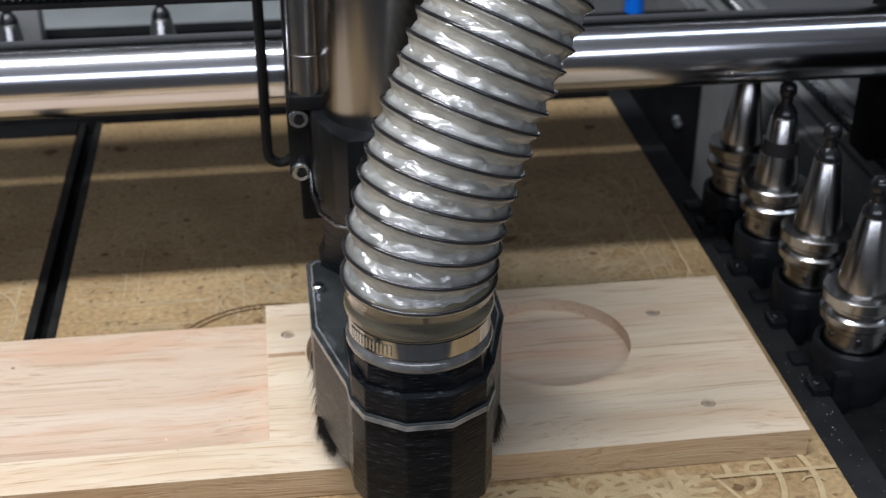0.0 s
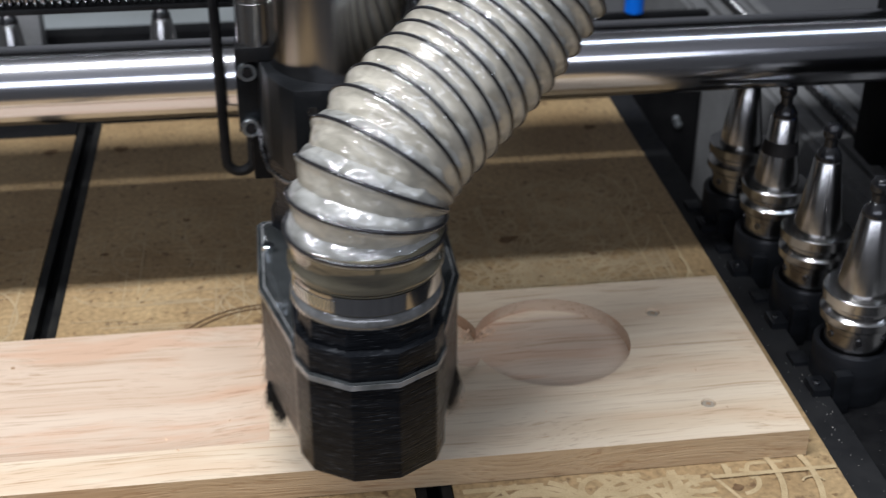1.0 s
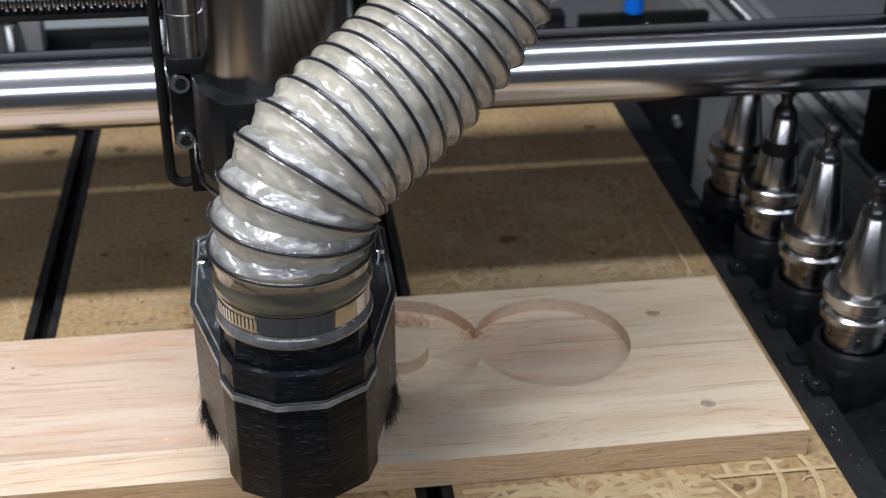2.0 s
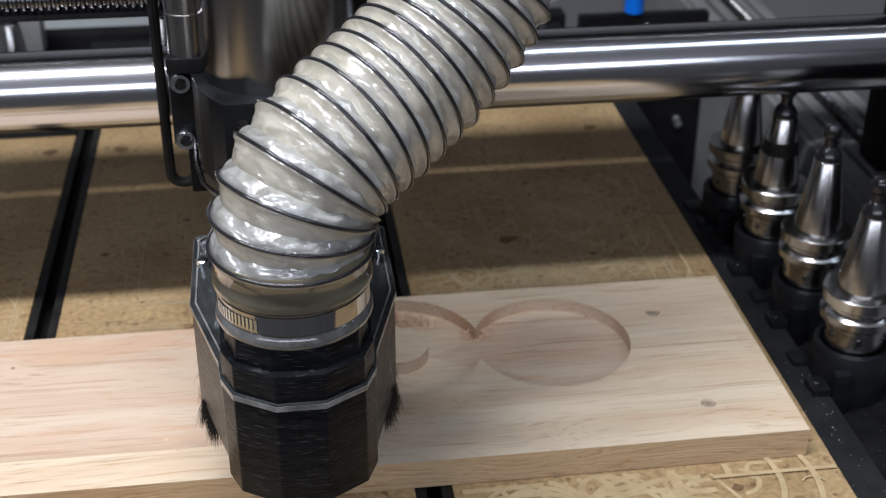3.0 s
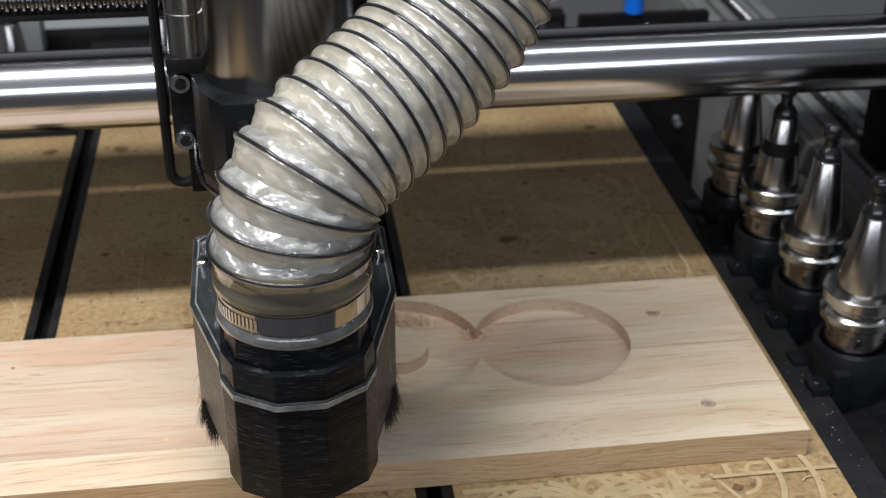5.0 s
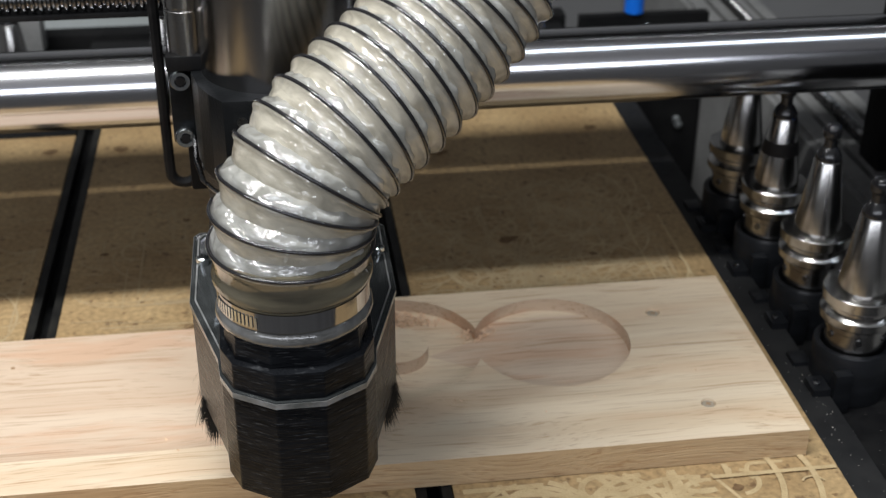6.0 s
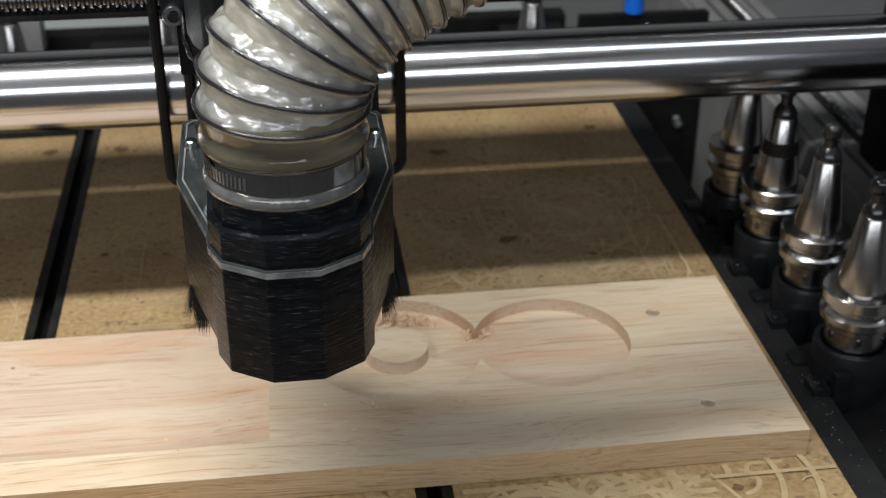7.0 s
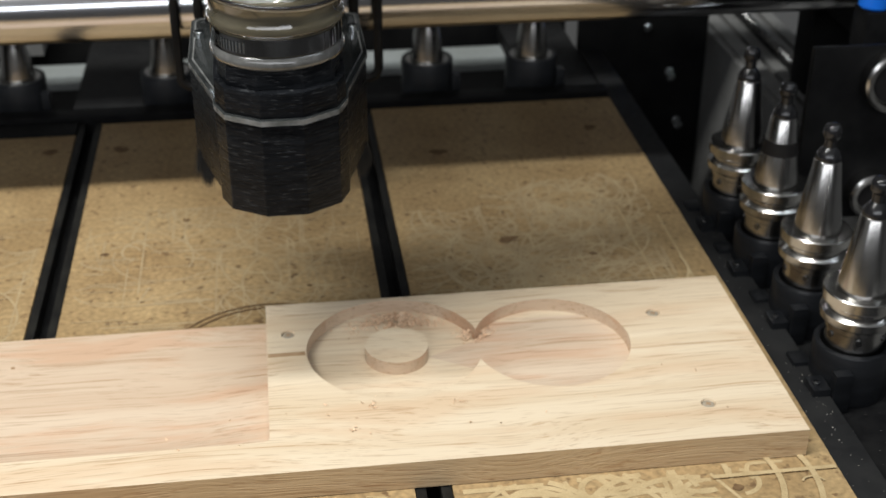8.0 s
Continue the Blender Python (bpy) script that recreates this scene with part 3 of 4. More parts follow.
# two unseen beams, sized and placed for the shadow bands they throw on the bed
part("beam", box(-0.52, 0.402, 0.034, 0.1300, 0.128, 0.144, 0.002), BLACK_ANODISED, gantry)
part("upper_shade_beam", box(-0.52, 0.402, 0.069, 0.102, 0.300, 0.380, 0.002), BLACK_ANODISED, gantry)


def drive_screw():
    bm = bmesh.new()
    prof = []
    x = -0.52
    while x < 0.39:
        prof += [(0.0062, x), (0.0080, x + 0.0012), (0.0080, x + 0.0026), (0.0062, x + 0.0038)]
        x += 0.0050
    return lathe_into(bm, prof, 20, (0, 0.012, 0.2205), axis="x")


part("drive_screw", drive_screw(), DARK_STEEL, gantry, "dark threaded drive screw")
part("screw_bar", box(-0.52, 0.402, 0.006, 0.018, 0.2085, 0.2122, 0.001), BLACK_ANODISED, gantry)
part("end_bracket", box(0.4025, 0.55, -0.02, 0.0995, 0.10, 0.30, 0.003), BLACK_ANODISED, gantry)
part("end_plate", box(0.3930, 0.55, 0.100, 0.135, 0.022, 0.30, 0.003), BLACK_ANODISED, gantry)
part("end_plate", box(0.3046, 0.55, -0.1076, -0.1006, 0.0115, 0.149, 0.002), BLACK_ANODISED, gantry)
part("end_block", box(0.4200, 0.55, -0.1004, -0.0203, 0.030, 0.149, 0.002), BLACK_ANODISED, gantry)
for bx, bz, br in ((0.3635, 0.1249, 0.0225), (0.3609, 0.0346, 0.0175)):
    yb = -0.1078
    boss = part("bearing_boss", lathe([(br, yb), (br, yb - 0.012), (br - 0.002, yb - 0.0135), (br - 0.005, yb - 0.0135), (br - 0.006, yb - 0.010), (0.006, yb - 0.010)], 40, (bx, 0, bz), axis="y"), STEEL, gantry, "grey steel bearing boss")
    # dark disc inside the ring stands for the shade in its bore
    part("bore_shade", lathe([(br - 0.0065, yb - 0.0101), (br - 0.0075, yb - 0.0112), (0.0050, yb - 0.0112)], 36, (bx, 0, bz), axis="y"), TAPE_AND_HOLLOW, boss, "black disc standing for the shaded bore")
part("fitting_block", box(0.370, 0.4023, -0.046, -0.0205, 0.118, 0.1508, 0.002), BLACK_ANODISED, gantry)
part("blue_fitting", lathe([(0.010, 0.16), (0.012, 0.162), (0.012, 0.178), (0.009, 0.181)], 24, (0.380, -0.033, -0.009)), BLUE, gantry, "blue plastic air fitting")
part("end_plate", box(-0.532, -0.5205, -0.055, 0.16, -0.05, 0.33, 0.003), BLACK_ANODISED, gantry)

# ---- carriage: slides along the gantry ----
CX, CY = -0.0725, -0.1450
carriage = empty("carriage", pose(CX, 0, 0), "black carriage plate with slotted loop arms", "carriage")
part("carriage_plate", box(-0.046, 0.046, -0.036, -0.0205, 0.135, 0.40, 0.002), BLACK_ANODISED, carriage)


def loop_arm(xc):
    """A flat stadium-shaped bar bent into a long narrow loop."""
    pts = []
    w, z0, z1 = 0.0085, 0.112, 0.39
    pts += [(xc - w, -0.03, z1)] + [(xc - w, -0.03, z1 - (z1 - z0 - w) * k / 8) for k in range(1, 9)]
    pts += [(xc - w * math.cos(a), -0.03, z0 + w - w * math.sin(a)) for a in [math.pi * k / 12 for k in range(1, 12)]]
    pts += [(xc + w, -0.03, z0 + w + (z1 - z0 - w) * k / 8) for k in range(9)]
    return sweep_into(bmesh.new(), pts, 0.0034, 8)


part("loop_arm", loop_arm(-0.0625), BLACK_ANODISED, carriage)
part("loop_arm", loop_arm(0.0655), BLACK_ANODISED, carriage)

# ---- spindle unit: rides up and down on the carriage ----
spindle = empty("spindle_unit", pose(CX, CY, 0), "steel router spindle in a black clamp block", "spindle")
part("motor_body", lathe([(0.030, 0.195), (0.0385, 0.197), (0.0395, 0.200), (0.0395, 0.42)], 96), SPINDLE_STEEL, spindle, "brushed steel motor body")
part("motor_nose", lathe([(0.014, 0.060), (0.017, 0.063), (0.017, 0.085), (0.026, 0.090), (0.026, 0.1945)], 48), STEEL, spindle)
clamp_poly = [(-0.058, 0.024), (-0.058, 0.0145), (-0.046, 0.0145), (-0.0445, -0.006), (-0.041, -0.022), (-0.0355, -0.035), (-0.0285, -0.046), (0.0285, -0.046), (0.0355, -0.035), (0.041, -0.022), (0.0445, -0.006),
              (0.046, 0.0145), (0.058, 0.0145), (0.058, 0.024)]
part("clamp_block", prism(clamp_poly, 0.184, 0.2315, 0.0012), BLACK_PLASTIC, spindle)
part("slide_plate", box(-0.052, 0.052, 0.0243, 0.105, 0.150, 0.42, 0.002), BLACK_ANODISED, spindle)
part("air_cylinder", lathe([(0.0085, 0.236), (0.0095, 0.237), (0.0095, 0.262), (0.0088, 0.2625), (0.0088, 0.2635), (0.0095, 0.264), (0.0095, 0.330)], 28, (-0.0465, 0.006, 0)), STEEL, spindle)
part("cylinder_foot", box(-0.057, -0.037, -0.004, 0.016, 0.2316, 0.2395, 0.001), BLACK_ANODISED, spindle)
for sz in (0.188, 0.2205):
    screw = part("cap_screw", lathe([(0.0052, 0), (0.0057, -0.0006), (0.0057, -0.0036), (0.0050, -0.0046), (0.0032, -0.0046), (0.0028, -0.0022)], 24, (-0.0515, 0.0143, sz), axis="y"), ZINC, spindle, "zinc-plated socket screw")
    # flat dark hexagon on the head: the socket's shade done in colour
    part("socket_shade", lathe([(0.0027, -0.0046), (0.0027, -0.0049)], 6, (-0.0515, 0.0143, sz), axis="y"), TAPE_AND_HOLLOW, screw, "dark hexagon standing for the shade in the socket")
part("air_tube", sweep_into(bmesh.new(), [(-0.047, 0.008, 0.190), (-0.0465, -0.004, 0.181), (-0.043, -0.018, 0.1765), (-0.035, -0.031, 0.1750), (-0.022, -0.040, 0.1755), (-0.010, -0.044, 0.1770)], 0.0012, 8), DARK_STEEL, spindle, "thin dark air tube")
part("port_hole", lathe([(0.0026, 0), (0.0026, -0.0006), (0.0017, -0.0006), (0.0016, 0.002)], 20, (-0.0195, -0.0461, 0.2205), axis="y"), DARK_STEEL, spindle)

# ---- dust shoe: hangs under the spindle ----
half = [(0.0112, -0.1570), (0.0301, -0.1452), (0.0358, -0.1315), (0.0369, -0.1180), (0.0515, -0.0660), (0.0515, 0.0020), (0.0485, 0.0060), (0.0150, 0.0070)]
shoe_poly = half + [(-x, y) for x, y in reversed(half)]
nose_half = [(0.0110, -0.1565), (0.0298, -0.1448), (0.0354, -0.1312), (0.0362, -0.0900)]
nose_poly = nose_half + [(-x, y) for x, y in reversed(nose_half)]
shoe = empty("dust_shoe", pose(CX, CY, 0), "black printed dust shoe with clear acrylic plate and brush", "dust shoe")
part("skirt", prism(shoe_poly, 0.075, 0.1290, 0.0009), PRINTED, shoe, "black layered plastic skirt")
wide_poly = [(x * 1.012, y * 1.006) for x, y in shoe_poly]
part("acrylic_plate", prism(wide_poly, 0.1292, 0.1325, 0.0005), ACRYLIC, shoe, "clear acrylic plate with bright edges")


def rim(poly, inner, outer, z0, z1):
    bm = bmesh.new()
    loops = [[bm.verts.new((x * s, (y + 0.05) * s - 0.05, z)) for x, y in poly] for s, z in ((inner, z0), (outer, z0), (outer, z1), (inner, z1))]
    n = len(poly)
    for a, b in zip(loops, loops[1:] + loops[:1]):
        for k in range(n):
            bm.faces.new((a[k], a[(k + 1) % n], b[(k + 1) % n], b[k]))
    bmesh.ops.recalc_face_normals(bm, faces=bm.faces)
    return bm


part("plate_edge", rim(shoe_poly, 1.0125, 1.0150, 0.1294, 0.1322), EDGE_AND_GLINT, shoe, "frosted bright acrylic edge")
# thin pale rim laid on the plate as its inner reflection line
part("plate_glint", rim(shoe_poly, 0.950, 0.966, 0.1326, 0.1330), EDGE_AND_GLINT, shoe, "bright line standing for a reflection in the acrylic")
part("nose_cover", prism(nose_poly, 0.1326, 0.1468, 0.0008), PRINTED, shoe)
collar_half = [(0.0125, -0.1515), (0.0285, -0.1415), (0.0335, -0.1235), (0.0335, -0.0990)]
collar_poly = [(x, y + 0.1175) for x, y in collar_half] + [(-x, y + 0.1175) for x, y in reversed(collar_half)]
bm = prism(collar_poly, 0.1469, 0.1575, 0.0008, top_scale=0.965)
bmesh.ops.translate(bm, verts=bm.verts, vec=(0, -0.1175, 0))
part("port_collar", bm, PRINTED, shoe)
neck = []
for z, w, y0, y1 in ((0.1328, 0.0440, -0.022, 0.040), (0.145, 0.0405, -0.024, 0.034), (0.165, 0.0410, -0.030, 0.030), (0.1836, 0.0435, -0.034, 0.028)):
    neck.append((z, [(w * 0.6, y0), (w, y0 + 0.022), (w, y1 - 0.02), (w * 0.6, y1), (-w * 0.6, y1), (-w, y1 - 0.02), (-w, y0 + 0.022), (-w * 0.6, y0)]))
bm = bmesh.new()
rings = [[bm.verts.new((x, y, z)) for x, y in poly] for z, poly in neck]
for a, b in zip(rings, rings[1:]):
    for k in range(8):
        bm.faces.new((a[k], a[(k + 1) % 8], b[(k + 1) % 8], b[k]))
bm.faces.new(list(reversed(rings[0])))
bm.faces.new(rings[-1])
part("neck", bm, PRINTED, shoe)
for bx in (-0.0465, 0.0465):
    part("shoe_bolt", lathe([(0.0034, 0.1326), (0.0034, 0.1362), (0.0026, 0.1368)], 16, (bx, -0.028, 0)), ZINC, shoe)


def bristles(seed):
    rnd = random.Random(seed)
    bm = bmesh.new()
    side_runs = [((-0.0500, -0.076), (-0.0505, 0.005)), ((0.0500, -0.076), (0.0505, 0.005)), ((-0.0505, 0.004), (0.0, 0.005)), ((0.0505, 0.004), (0.0, 0.005)),
                 ((-0.0500, -0.070), (-0.0435, -0.090)), ((0.0500, -0.070), (0.0435, -0.090))]
    for (ax, ay), (bx, by) in side_runs:
        for _ in range(330):
            u = rnd.random()
            x, y = ax + (bx - ax) * u, ay + (by - ay) * u
            x *= 1 - 0.06 * rnd.random()
            z1 = 0.0575 + 0.007 * rnd.random()
            tip = Vector((x * 1.05 + rnd.gauss(0, 0.0020), y + rnd.gauss(0, 0.0020), z1))
            base = Vector((x, y, 0.078))
            w = Vector((0.00022, 0.00022, 0))
            q = Vector((0.00022, -0.00022, 0))
            vs = [bm.verts.new(base + w), bm.verts.new(base - w), bm.verts.new(base + q)]
            tp = bm.verts.new(tip)
            for k in range(3):
                bm.faces.new((vs[k], vs[(k + 1) % 3], tp))
    return bm


brush = part("brush", bristles(4), BRISTLE, shoe, "ragged black bristle brush")
tagged(brush, kind="stuff")

# cuff and clamp where the hose meets the port
PORT = Vector((0, -0.1175, 0))
part("port_tube", lathe([(0.0325, 0.1576), (0.0330, 0.1580), (0.0330, 0.1930), (0.0320, 0.1940)], 48, PORT, cap=False), PRINTED, shoe)
part("hose_cuff", lathe([(0.0335, 0.1645), (0.0346, 0.1648), (0.0346, 0.1752), (0.0352, 0.1758), (0.0366, 0.1772), (0.0369, 0.1792), (0.0364, 0.1812), (0.0355, 0.1828),
                         (0.0353, 0.1852), (0.0357, 0.1880), (0.0366, 0.1905), (0.0372, 0.1925), (0.0366, 0.1945), (0.0345, 0.1955)], 72, PORT, cap=False), CUFF, shoe, "clear glossy hose cuff over the black port")
part("cuff_lip", lathe([(0.0335, 0.1576), (0.0350, 0.1577), (0.0362, 0.1588), (0.0366, 0.1604), (0.0362, 0.1622), (0.0354, 0.1638), (0.0346, 0.1645), (0.0335, 0.1645)], 72, PORT, cap=False), LIP, shoe, "clear glossy rolled lip")
part("clamp_band", lathe([(0.0347, 0.1652), (0.0352, 0.1654), (0.0352, 0.1744), (0.0347, 0.1746)], 72, PORT, cap=False), BAND_STEEL, shoe, "bright steel hose clamp")
for k in range(13):
    a = radians(197 + k * 3.6)
    bm = box(-0.0006, 0.0006, -0.0004, 0.0004, -0.0028, 0.0028)
    bmesh.ops.transform(bm, matrix=pose(0.0353 * math.cos(a), PORT.y + 0.0353 * math.sin(a), 0.1695, 0, 0, math.degrees(a) + 90), verts=bm.verts)
    part("clamp_tooth", bm, ZINC, shoe)

# ---- suction hose: ribbed pieces that follow one another ----
hose = empty("suction_hose", pose(0, 0, 0), "cloudy clear ribbed suction hose bending up from shoe", "hose")
HOSE_R, HOSE_N, HOSE_PITCH = 0.0368, 36, 0.0107


def hose_mesh(seed):
    rnd = random.Random(seed)
    bm = bmesh.new()
    seg = 128
    ph = [rnd.random() * 6.28 for _ in range(6)]
    # height along the hose, depth under the wire's crest, how far the wall puckers, how far the welded seam wanders
    profile = ((-0.0165, -0.0105, 0.0, 0), (-0.0125, -0.0068, 0.1, 0), (-0.0092, -0.0040, 0.3, 0), (-0.0075, -0.0034, 0.5, 0), (-0.0056, -0.0025, 0.5, 0), (-0.0036, -0.0018, 0.3, 0), (-0.0020, -0.0010, 0.2, 0),
               (-0.0012, 0.0000, 0.1, 0), (-0.0006, 0.0006, 0.0, 0), (0.0004, 0.0007, 0.0, 0), (0.0012, 0.0001, 0.1, 0), (0.0018, -0.0005, 0.3, 0.1), (0.0030, -0.0009, 0.9, 0.3), (0.0042, -0.0014, 1.5, 0.7),
               (0.0053, -0.0020, 1.8, 1.0), (0.0064, -0.0030, 1.4, 1.0), (0.0080, -0.0050, 0.5, 0.3), (0.0100, -0.0068, 0.2, 0), (0.0130, -0.0085, 0.1, 0), (0.0165, -0.0115, 0.0, 0))
    rings = []
    for h, dr, wav, wander in profile:
        ring = []
        for k in range(seg):
            a = 2 * math.pi * k / seg
            w = 0.00024 * wav * (math.sin(9 * a + ph[0] + 300 * h) + 0.8 * math.sin(14 * a + ph[1] - 500 * h) + 0.5 * math.sin(21 * a + ph[2] + 700 * h))
            z = h + 0.0007 * wander * (math.sin(7 * a + ph[3]) + 0.8 * math.sin(13 * a + ph[4]) + 0.6 * math.sin(24 * a + ph[5]))
            r = HOSE_R + dr + w
            ring.append(bm.verts.new((r * math.cos(a), r * math.sin(a), z)))
        rings.append(ring)
    for a, b in zip(rings, rings[1:]):
        for k in range(seg):
            bm.faces.new((a[k], a[(k + 1) % seg], b[(k + 1) % seg], b[k]))
    me = bpy.data.meshes.new("segment")
    bm.normal_update()
    bm.to_mesh(me)
    bm.free()
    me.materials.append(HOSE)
    smooth_shade(me, 80)
    return me


def wire_mesh():
    bm = bmesh.new()
    seg, sec, r = 96, 8, 0.00098
    rings = []
    for k in range(seg):
        a = 2 * math.pi * k / seg
        rings.append([bm.verts.new(((HOSE_R + 0.0005 + r * math.cos(b)) * math.cos(a), (HOSE_R + 0.0005 + r * math.cos(b)) * math.sin(a), 0.0011 + r * math.sin(b))) for b in [2 * math.pi * j / sec for j in range(sec)]])
    for k in range(seg):
        a, b = rings[k], rings[(k + 1) % seg]
        for j in range(sec):
            bm.faces.new((a[j], b[j], b[(j + 1) % sec], a[(j + 1) % sec]))
    me = bpy.data.meshes.new("spiral_wire")
    bm.normal_update()
    bm.to_mesh(me)
    bm.free()
    me.materials.append(HOSE_WIRE)
    smooth_shade(me, 80)
    return me


seg_meshes = [hose_mesh(k) for k in range(5)]
ring_mesh = wire_mesh()
hose_segments = []
for k in range(HOSE_N):
    s = new("segment", seg_meshes[k % 5])
    s.parent = hose
    w = new("spiral_wire", ring_mesh)
    w.parent = s
    hose_segments.append(s)

# ---- small things of the bed: scores, stains, chips, dust ----


def ribbon_into(bm, pts, w, z):
    """A flat shallow groove mark along a run of points."""
    left, right = [], []
    for k, (x, y) in enumerate(pts):
        ax, ay = pts[max(k - 1, 0)]
        bx, by = pts[min(k + 1, len(pts) - 1)]
        d = math.hypot(bx - ax, by - ay) or 1e-9
        nx, ny = -(by - ay) / d * w / 2, (bx - ax) / d * w / 2
        left.append(bm.verts.new((x + nx, y + ny, z)))
        right.append(bm.verts.new((x - nx, y - ny, z)))
    for k in range(len(pts) - 1):
        bm.faces.new((right[k], right[k + 1], left[k + 1], left[k]))


def inside(pts, x0, x1, y0, y1):
    return [p for p in pts if x0 < p[0] < x1 and y0 < p[1] < y1]


def score_marks(panel, x0, x1, y0, y1, arcs, lines, w, seed, mat, name="scoring"):
    rnd = random.Random(seed)
    bm = bmesh.new()
    z = 0.00015
    for _ in range(arcs):
        cx, cy, r = rnd.uniform(x0, x1), rnd.uniform(y0, y1), rnd.choice((0.012, 0.02, 0.03, 0.045, 0.07)) * rnd.uniform(0.8, 1.2)
        a0 = rnd.uniform(0, 6.28)
        sweep = rnd.uniform(0.8, 3.6)
        n = int(10 + sweep * 8)
        pts = inside([(cx + r * math.cos(a0 + sweep * k / n), cy + r * 0.9 * math.sin(a0 + sweep * k / n)) for k in range(n + 1)], x0, x1, y0, y1)
        if len(pts) > 4:
            z += 0.000002
            gaps = [k for k in range(1, len(pts)) if math.hypot(pts[k][0] - pts[k - 1][0], pts[k][1] - pts[k - 1][1]) > 0.02]
            if not gaps:
                ribbon_into(bm, pts, w * rnd.uniform(0.7, 1.2), z)
    for _ in range(lines):
        ax, ay = rnd.uniform(x0, x1), rnd.uniform(y0, y1)
        a = rnd.choice((0, 0, 1.57, rnd.uniform(0, 3.1)))
        n = 8
        ln = rnd.uniform(0.02, 0.09)
        pts = inside([(ax + ln * k / n * math.cos(a), ay + ln * k / n * math.sin(a)) for k in range(n + 1)], x0, x1, y0, y1)
        if len(pts) > 2:
            z += 0.000002
            ribbon_into(bm, pts, w * rnd.uniform(0.6, 1.1), z)
    ob = part(name, bm, mat, panel, "pale shallow cutter marks")
    return tagged(ob, kind="stuff")


score_marks(panels[2], 0.012, 0.158, -0.30, -0.212, 120, 14, 0.0036, 3, SCORE)
score_marks(panels[2], 0.158, 0.231, -0.30, -0.212, 6, 3, 0.0030, 8, SCORE)
score_marks(panels[2], 0.014, 0.205, -0.025, 0.125, 230, 60, 0.0015, 5, SCORE_FINE)
score_marks(panels[2], 0.080, 0.215, 0.090, 0.170, 40, 14, 0.0016, 15, SCORE_FINE)
score_marks(panels[1], -0.225, -0.016, -0.030, 0.150, 90, 90, 0.0012, 6, SCORE_FINE)
score_marks(panels[1], -0.225, -0.016, -0.300, -0.213, 60, 20, 0.0022, 9, SCORE)
score_marks(panels[0], -0.400, -0.256, -0.040, 0.150, 40, 50, 0.0011, 7, SCORE_FINE)

STAIN = material("brown_stain", (0.20, 0.12, 0.055), 0.8, second=(0.13, 0.075, 0.035), second_scale=200)


def long_cuts():
    """Wide pale passes of the cutter near the bed's edge."""
    bm = bmesh.new()
    arc = lambda cx, cy, r, a0, a1: [(cx + r * math.cos(radians(a0 + (a1 - a0) * k / 24)), cy + r * math.sin(radians(a0 + (a1 - a0) * k / 24))) for k in range(25)]
    for i, (pts, w) in enumerate(((arc(0.142, -0.225, 0.0545, 22, -50), 0.0036), (arc(0.146, -0.228, 0.0710, 20, -50), 0.0036), ([(0.158 + 0.0740 * k / 8, -0.2225 + 0.0005 * k / 8) for k in range(9)], 0.0030),
                                  ([(0.168, -0.212 - 0.0105 * k / 4) for k in range(5)], 0.0034), (arc(0.214, -0.236, 0.0070, 20, 150), 0.0012),
                                  (arc(0.178, 0.014, 0.0360, -60, 20), 0.0020), ([(0.2135, -0.005 + 0.095 * k / 8) for k in range(9)], 0.0016), ([(0.186, -0.02 + 0.13 * k / 8) for k in range(9)], 0.0012))):
        ribbon_into(bm, pts, w, 0.0011 + 0.00005 * i)
    tagged(part("cutter_pass", bm, SCORE, panels[2], "wide pale cutter passes"), kind="stuff")


long_cuts()


def old_arcs():
    """Two brown arcs left by an older circular cut."""
    bm = bmesh.new()
    for i, r in enumerate((0.0700, 0.0655)):
        ribbon_into(bm, [(-0.0905 + r * math.cos(radians(a)), -0.0720 + r * math.sin(radians(a))) for a in range(60, 145, 4)], 0.0013, 0.0010 + 0.00005 * i)
    tagged(part("old_cut", bm, STAIN, panels[1], "brown arcs of an old circular cut"), kind="stuff")


old_arcs()


def stains():
    rnd = random.Random(12)
    spots = {0: [(-0.2693, 0.2693, 0.006), (-0.30, 0.09, 0.003)], 1: [(-0.2083, 0.0832, 0.003), (-0.21, 0.2674, 0.006), (-0.15, 0.13, 0.003), (-0.06, 0.02, 0.002)],
             2: [(0.0917, 0.068, 0.0075), (0.0588, 0.2274, 0.0065), (0.1503, 0.0388, 0.003), (0.20, 0.262, 0.005), (0.17, -0.232, 0.003), (0.19, -0.262, 0.0045)]}
    for i, ss in spots.items():
        for x, y, r in ss:
            bm = bmesh.new()
            vs = []
            for k in range(14):
                a = 2 * math.pi * k / 14
                q = r * rnd.uniform(0.65, 1.1)
                vs.append(bm.verts.new((x + 1.2 * q * math.cos(a), y + q * math.sin(a), 0.0006)))
            bm.faces.new(vs)
            part("knot", bm, STAIN, panels[i], "brown knot")


stains()


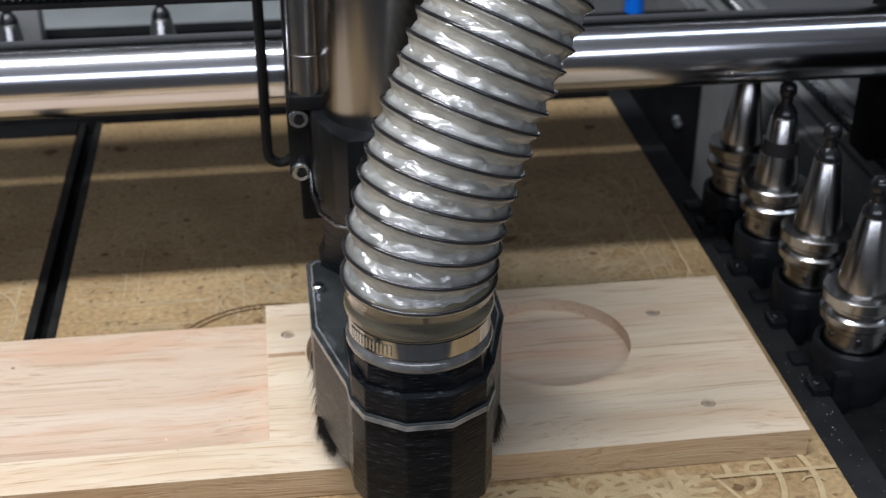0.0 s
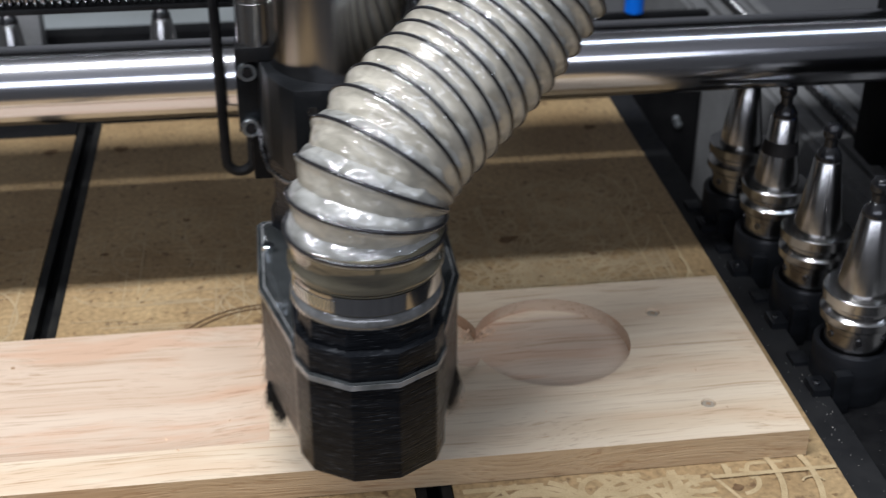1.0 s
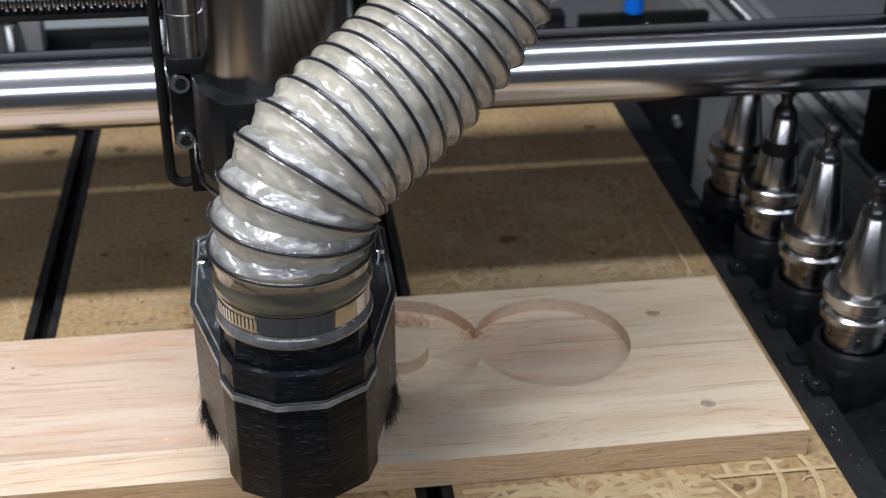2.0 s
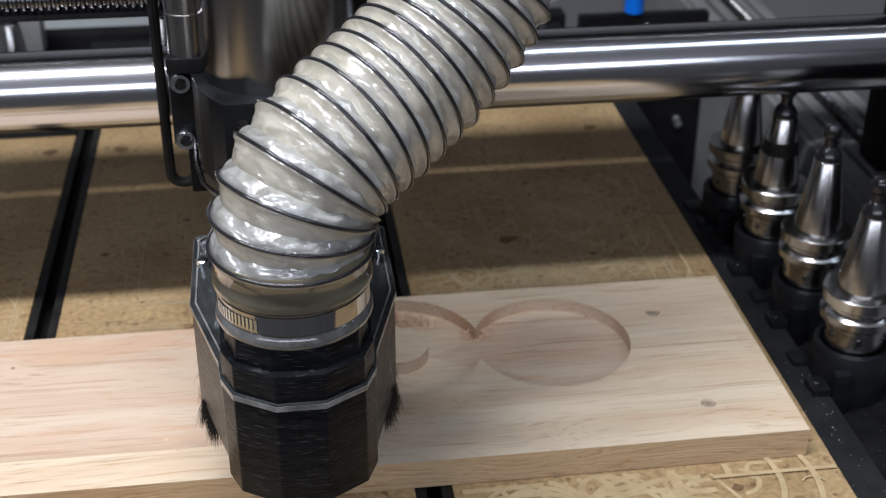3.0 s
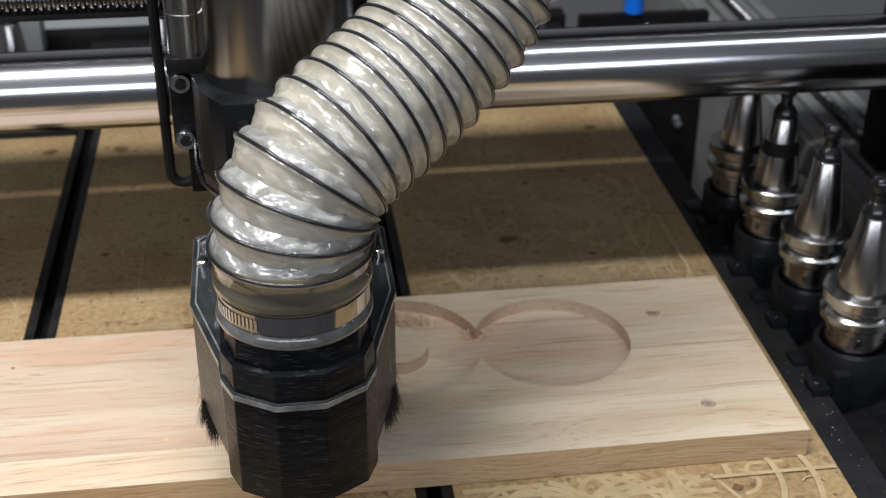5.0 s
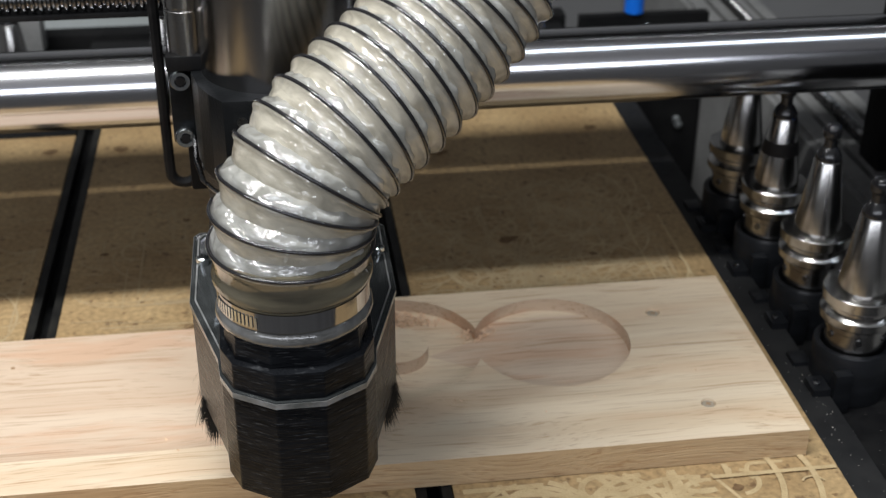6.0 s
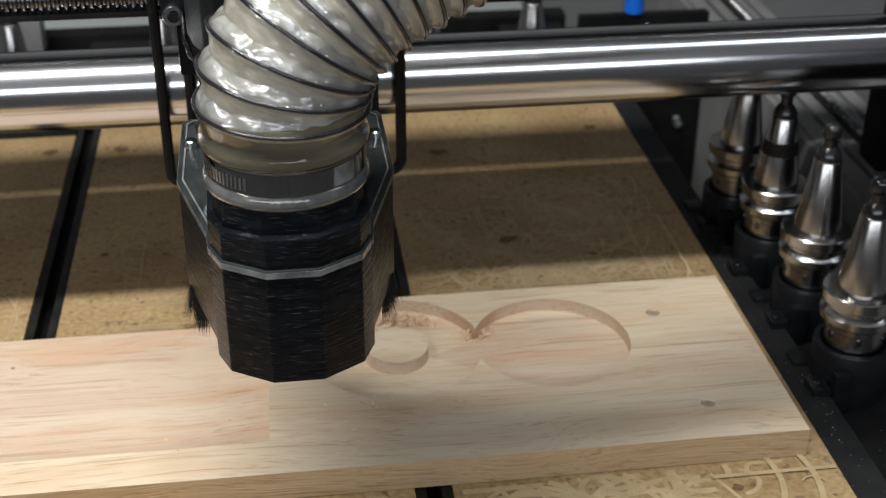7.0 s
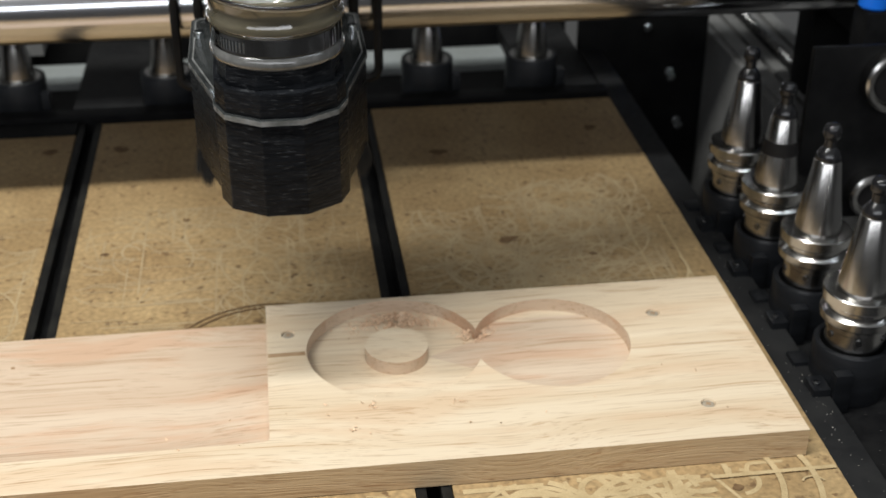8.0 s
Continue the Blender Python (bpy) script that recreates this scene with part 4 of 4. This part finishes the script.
def chips(name, spots, label, size, seed, mat):
    """Curled shavings lying in loose heaps."""
    rnd = random.Random(seed)
    bm = bmesh.new()
    for x, y, z, sx, sy, n, heap in spots:
        for _ in range(n):
            gx, gy = rnd.gauss(0, 1), rnd.gauss(0, 1)
            c = Vector((x + sx * gx, y + sy * gy, z + 0.0006 + heap * rnd.random() * math.exp(-(gx * gx + gy * gy) / 2)))
            turn = Euler((rnd.uniform(-0.7, 0.7), rnd.uniform(-0.7, 0.7), rnd.uniform(0, 6.28))).to_matrix()
            ln, w, curl = size * rnd.uniform(0.5, 1.5), size * rnd.uniform(0.15, 0.35), rnd.uniform(0.5, 2.2)
            a, b = [], []
            for k in range(5):
                u = (k / 4 - 0.5) * curl
                p = Vector((math.sin(u) * ln / curl, 0, (1 - math.cos(u)) * ln / curl))
                a.append(bm.verts.new(c + turn @ (p + Vector((0, w, 0)))))
                b.append(bm.verts.new(c + turn @ (p - Vector((0, w, 0)))))
            for k in range(4):
                bm.faces.new((a[k], a[k + 1], b[k + 1], b[k]))
    ob = part(name, bm, mat, None, angle=60)
    return tagged(ob, label, "wood shavings", kind="stuff")


chips("wood_shavings", [(-0.006, -0.050, POCKET_Z, 0.011, 0.0042, 360, 0.006), (0.006, -0.056, POCKET_Z, 0.007, 0.003, 80, 0.003), (0.0425, -0.073, POCKET_Z, 0.005, 0.004, 130, 0.004),
                         (0.055, -0.066, POCKET_Z, 0.008, 0.003, 26, 0.001), (-0.030, -0.058, POCKET_Z, 0.008, 0.006, 30, 0.001)],
      "small heap of reddish oak shavings in the pocket", 0.0022, 2, CHIP)
chips("wood_shavings", [(-0.0283, -0.1551, BOARD_H, 0.002, 0.003, 9, 0.0005), (-0.0416, -0.1754, BOARD_H, 0.002, 0.002, 5, 0.0005), (0.0237, -0.1573, BOARD_H, 0.005, 0.001, 6, 0.0003),
                         (-0.06, -0.165, BOARD_H, 0.06, 0.012, 14, 0.0003), (0.14, -0.14, BOARD_H, 0.03, 0.02, 5, 0.0003)],
      "few loose oak shavings on the board top", 0.0018, 3, CHIP)
chips("saw_dust", [(0.300, -0.23, -0.0138, 0.018, 0.055, 260, 0.0), (0.2455, -0.15, -0.0014, 0.005, 0.12, 70, 0.0)], "pale sawdust specks on the black plates", 0.0007, 4, DUST)

# ---- all travel ----
# seconds, travel along the rail, along the bed, and up
TRAVEL = [
    (0.0, 0.0606, 0.0209, -0.0326), (0.1, 0.0656, 0.0241, -0.0330), (0.2, 0.0656, 0.0241, -0.0313), (0.3, 0.0656, 0.0241, -0.0246), (0.4, 0.0656, 0.0241, -0.0160),
    (0.5, 0.0656, 0.0241, -0.0047), (0.6, 0.0655, 0.0241, -0.0010), (0.7, 0.0648, 0.0239, 0.0), (0.8, 0.0603, 0.0221, 0.0), (0.9, 0.0484, 0.0174, 0.0),
    (1.0, 0.0345, 0.0117, 0.0), (1.1, 0.0175, 0.0062, 0.0), (1.2, 0.0083, 0.0029, 0.0), (1.3, 0.0010, 0.0004, 0.0), (1.4, 0.0, 0.0, 0.0), (1.5, 0.0, 0.0, 0.0),
    (5.8, 0.0, 0.0, 0.0), (5.9, 0.0, 0.0, 0.0), (6.0, 0.0, 0.0, 0.0014), (6.1, 0.0, 0.0, 0.0093), (6.2, 0.0, 0.0, 0.0190), (6.3, 0.0, 0.0, 0.0310), (6.4, 0.0, 0.0, 0.0425),
    (6.5, 0.0, 0.0, 0.0529), (6.6, 0.0, 0.0, 0.0605), (6.7, 0.0, 0.0, 0.0650), (6.8, 0.0, 0.0, 0.0678), (6.9, 0.0, 0.0, 0.0690), (7.0, 0.0, 0.0, 0.0693),
    (7.1, 0.0, 0.0020, 0.0693), (7.2, 0.0, 0.0095, 0.0693), (7.3, 0.0, 0.0225, 0.0693), (7.4, 0.0, 0.0410, 0.0693), (7.5, 0.0, 0.0609, 0.0693), (7.6, 0.0, 0.0805, 0.0693),
    (7.7, 0.0, 0.1000, 0.0693), (7.8, 0.0, 0.1195, 0.0693), (7.9, 0.0, 0.1385, 0.0693), (8.0, 0.0, 0.1576, 0.0693)]


# seconds; lean of the far end, reach of the two curve handles, the far end's place, and its tilt from the viewer
HOSE_FORM = [
    (0.0, -0.119, 0.0838, 0.0252, 0.0763, -0.1793, 0.3774, 0.2),
    (0.1, -0.1, 0.084, 0.03, 0.0786, -0.1798, 0.3804, 0.2),
    (0.3, 0.3558, 0.0867, 0.089, 0.0978, -0.1744, 0.4106, 0.2),
    (0.6, 0.2605, 0.0843, 0.2039, 0.128, -0.1458, 0.4102, 0.2),
    (0.75, 0.2605, 0.0843, 0.2039, 0.128, -0.1458, 0.4102, 0.2),
    (1.0, 0.4067, 0.0848, 0.2055, 0.1152, -0.1355, 0.3848, 0.2),
    (1.4, 0.243, 0.0938, 0.2035, 0.0680, -0.1560, 0.3939, 0.2),
    (5.9, 0.243, 0.0938, 0.2035, 0.0680, -0.1560, 0.3939, 0.2),
    (6.4, 0.4212, 0.084, 0.1703, 0.1198, -0.1643, 0.4436, 0.2),
    (7.0, 1.03, 0.0930, 0.1700, 0.2089, -0.1926, 0.4160, 0.15),
    (7.4, 1.03, 0.0930, 0.1700, 0.2089, -0.1482, 0.4160, 0.15),
    (8.0, 1.03, 0.0930, 0.1700, 0.2089, -0.0241, 0.4160, 0.15)]


def hose_path(t, dx, dy, dz):
    """The hose's line from the port up to where it hangs overhead: a cubic curve."""
    lean, reach, back, ex, ey, ez, tilt = [float(np.interp(t, [r[0] for r in HOSE_FORM], [r[k] for r in HOSE_FORM])) for k in range(1, 8)]
    a = Vector((CX + dx, CY + PORT.y + dy, 0.1890 + dz))
    d = Vector((ex, ey, ez))
    return a, a + Vector((0, 0, reach - 0.0110)), d - Vector((math.sin(lean) * math.cos(tilt), math.sin(tilt), math.cos(lean) * math.cos(tilt))) * back, d


def hose_rows(t, dx, dy, dz):
    a, b, c, d = hose_path(t, dx, dy, dz)
    at = lambda u: a * (1 - u) ** 3 + b * (3 * u * (1 - u) ** 2) + c * (3 * u * u * (1 - u)) + d * u ** 3
    pts = [at(k / 200) for k in range(201)]
    run = [0.0]
    for p, q in zip(pts, pts[1:]):
        run.append(run[-1] + (q - p).length)
    out = []
    for k in range(HOSE_N):
        s = HOSE_PITCH * (k + 0.3)
        i = max(1, min(199, next((j for j in range(201) if run[j] >= s), 199)))
        p = pts[i - 1].lerp(pts[i], (s - run[i - 1]) / max(1e-9, run[i] - run[i - 1]))
        way = (pts[i + 1] - pts[i - 1]).normalized()
        side_way = Vector((0, 1, 0)).cross(way).normalized()
        up_way = way.cross(side_way)
        m = Matrix((side_way, up_way, way)).transposed().to_4x4() @ pose(0, 0, 0, 2.5, 0, 0) @ pose(0, 0, 0, 0, 0, 47 * k % 360)
        out.append((t, Matrix.Translation(p) @ m))
    return out


def motions():
    walk(gantry, [(t, pose(0, y, 0)) for t, x, y, z in TRAVEL])
    walk(carriage, [(t, pose(CX + x, y, 0)) for t, x, y, z in TRAVEL])
    walk(spindle, [(t, pose(CX + x, CY + y, z)) for t, x, y, z in TRAVEL])
    walk(shoe, [(t, pose(CX + x, CY + y, z)) for t, x, y, z in TRAVEL])
    frames = [hose_rows(*row) for row in TRAVEL]
    for k, s in enumerate(hose_segments):
        walk(s, [f[k] for f in frames])


motions()
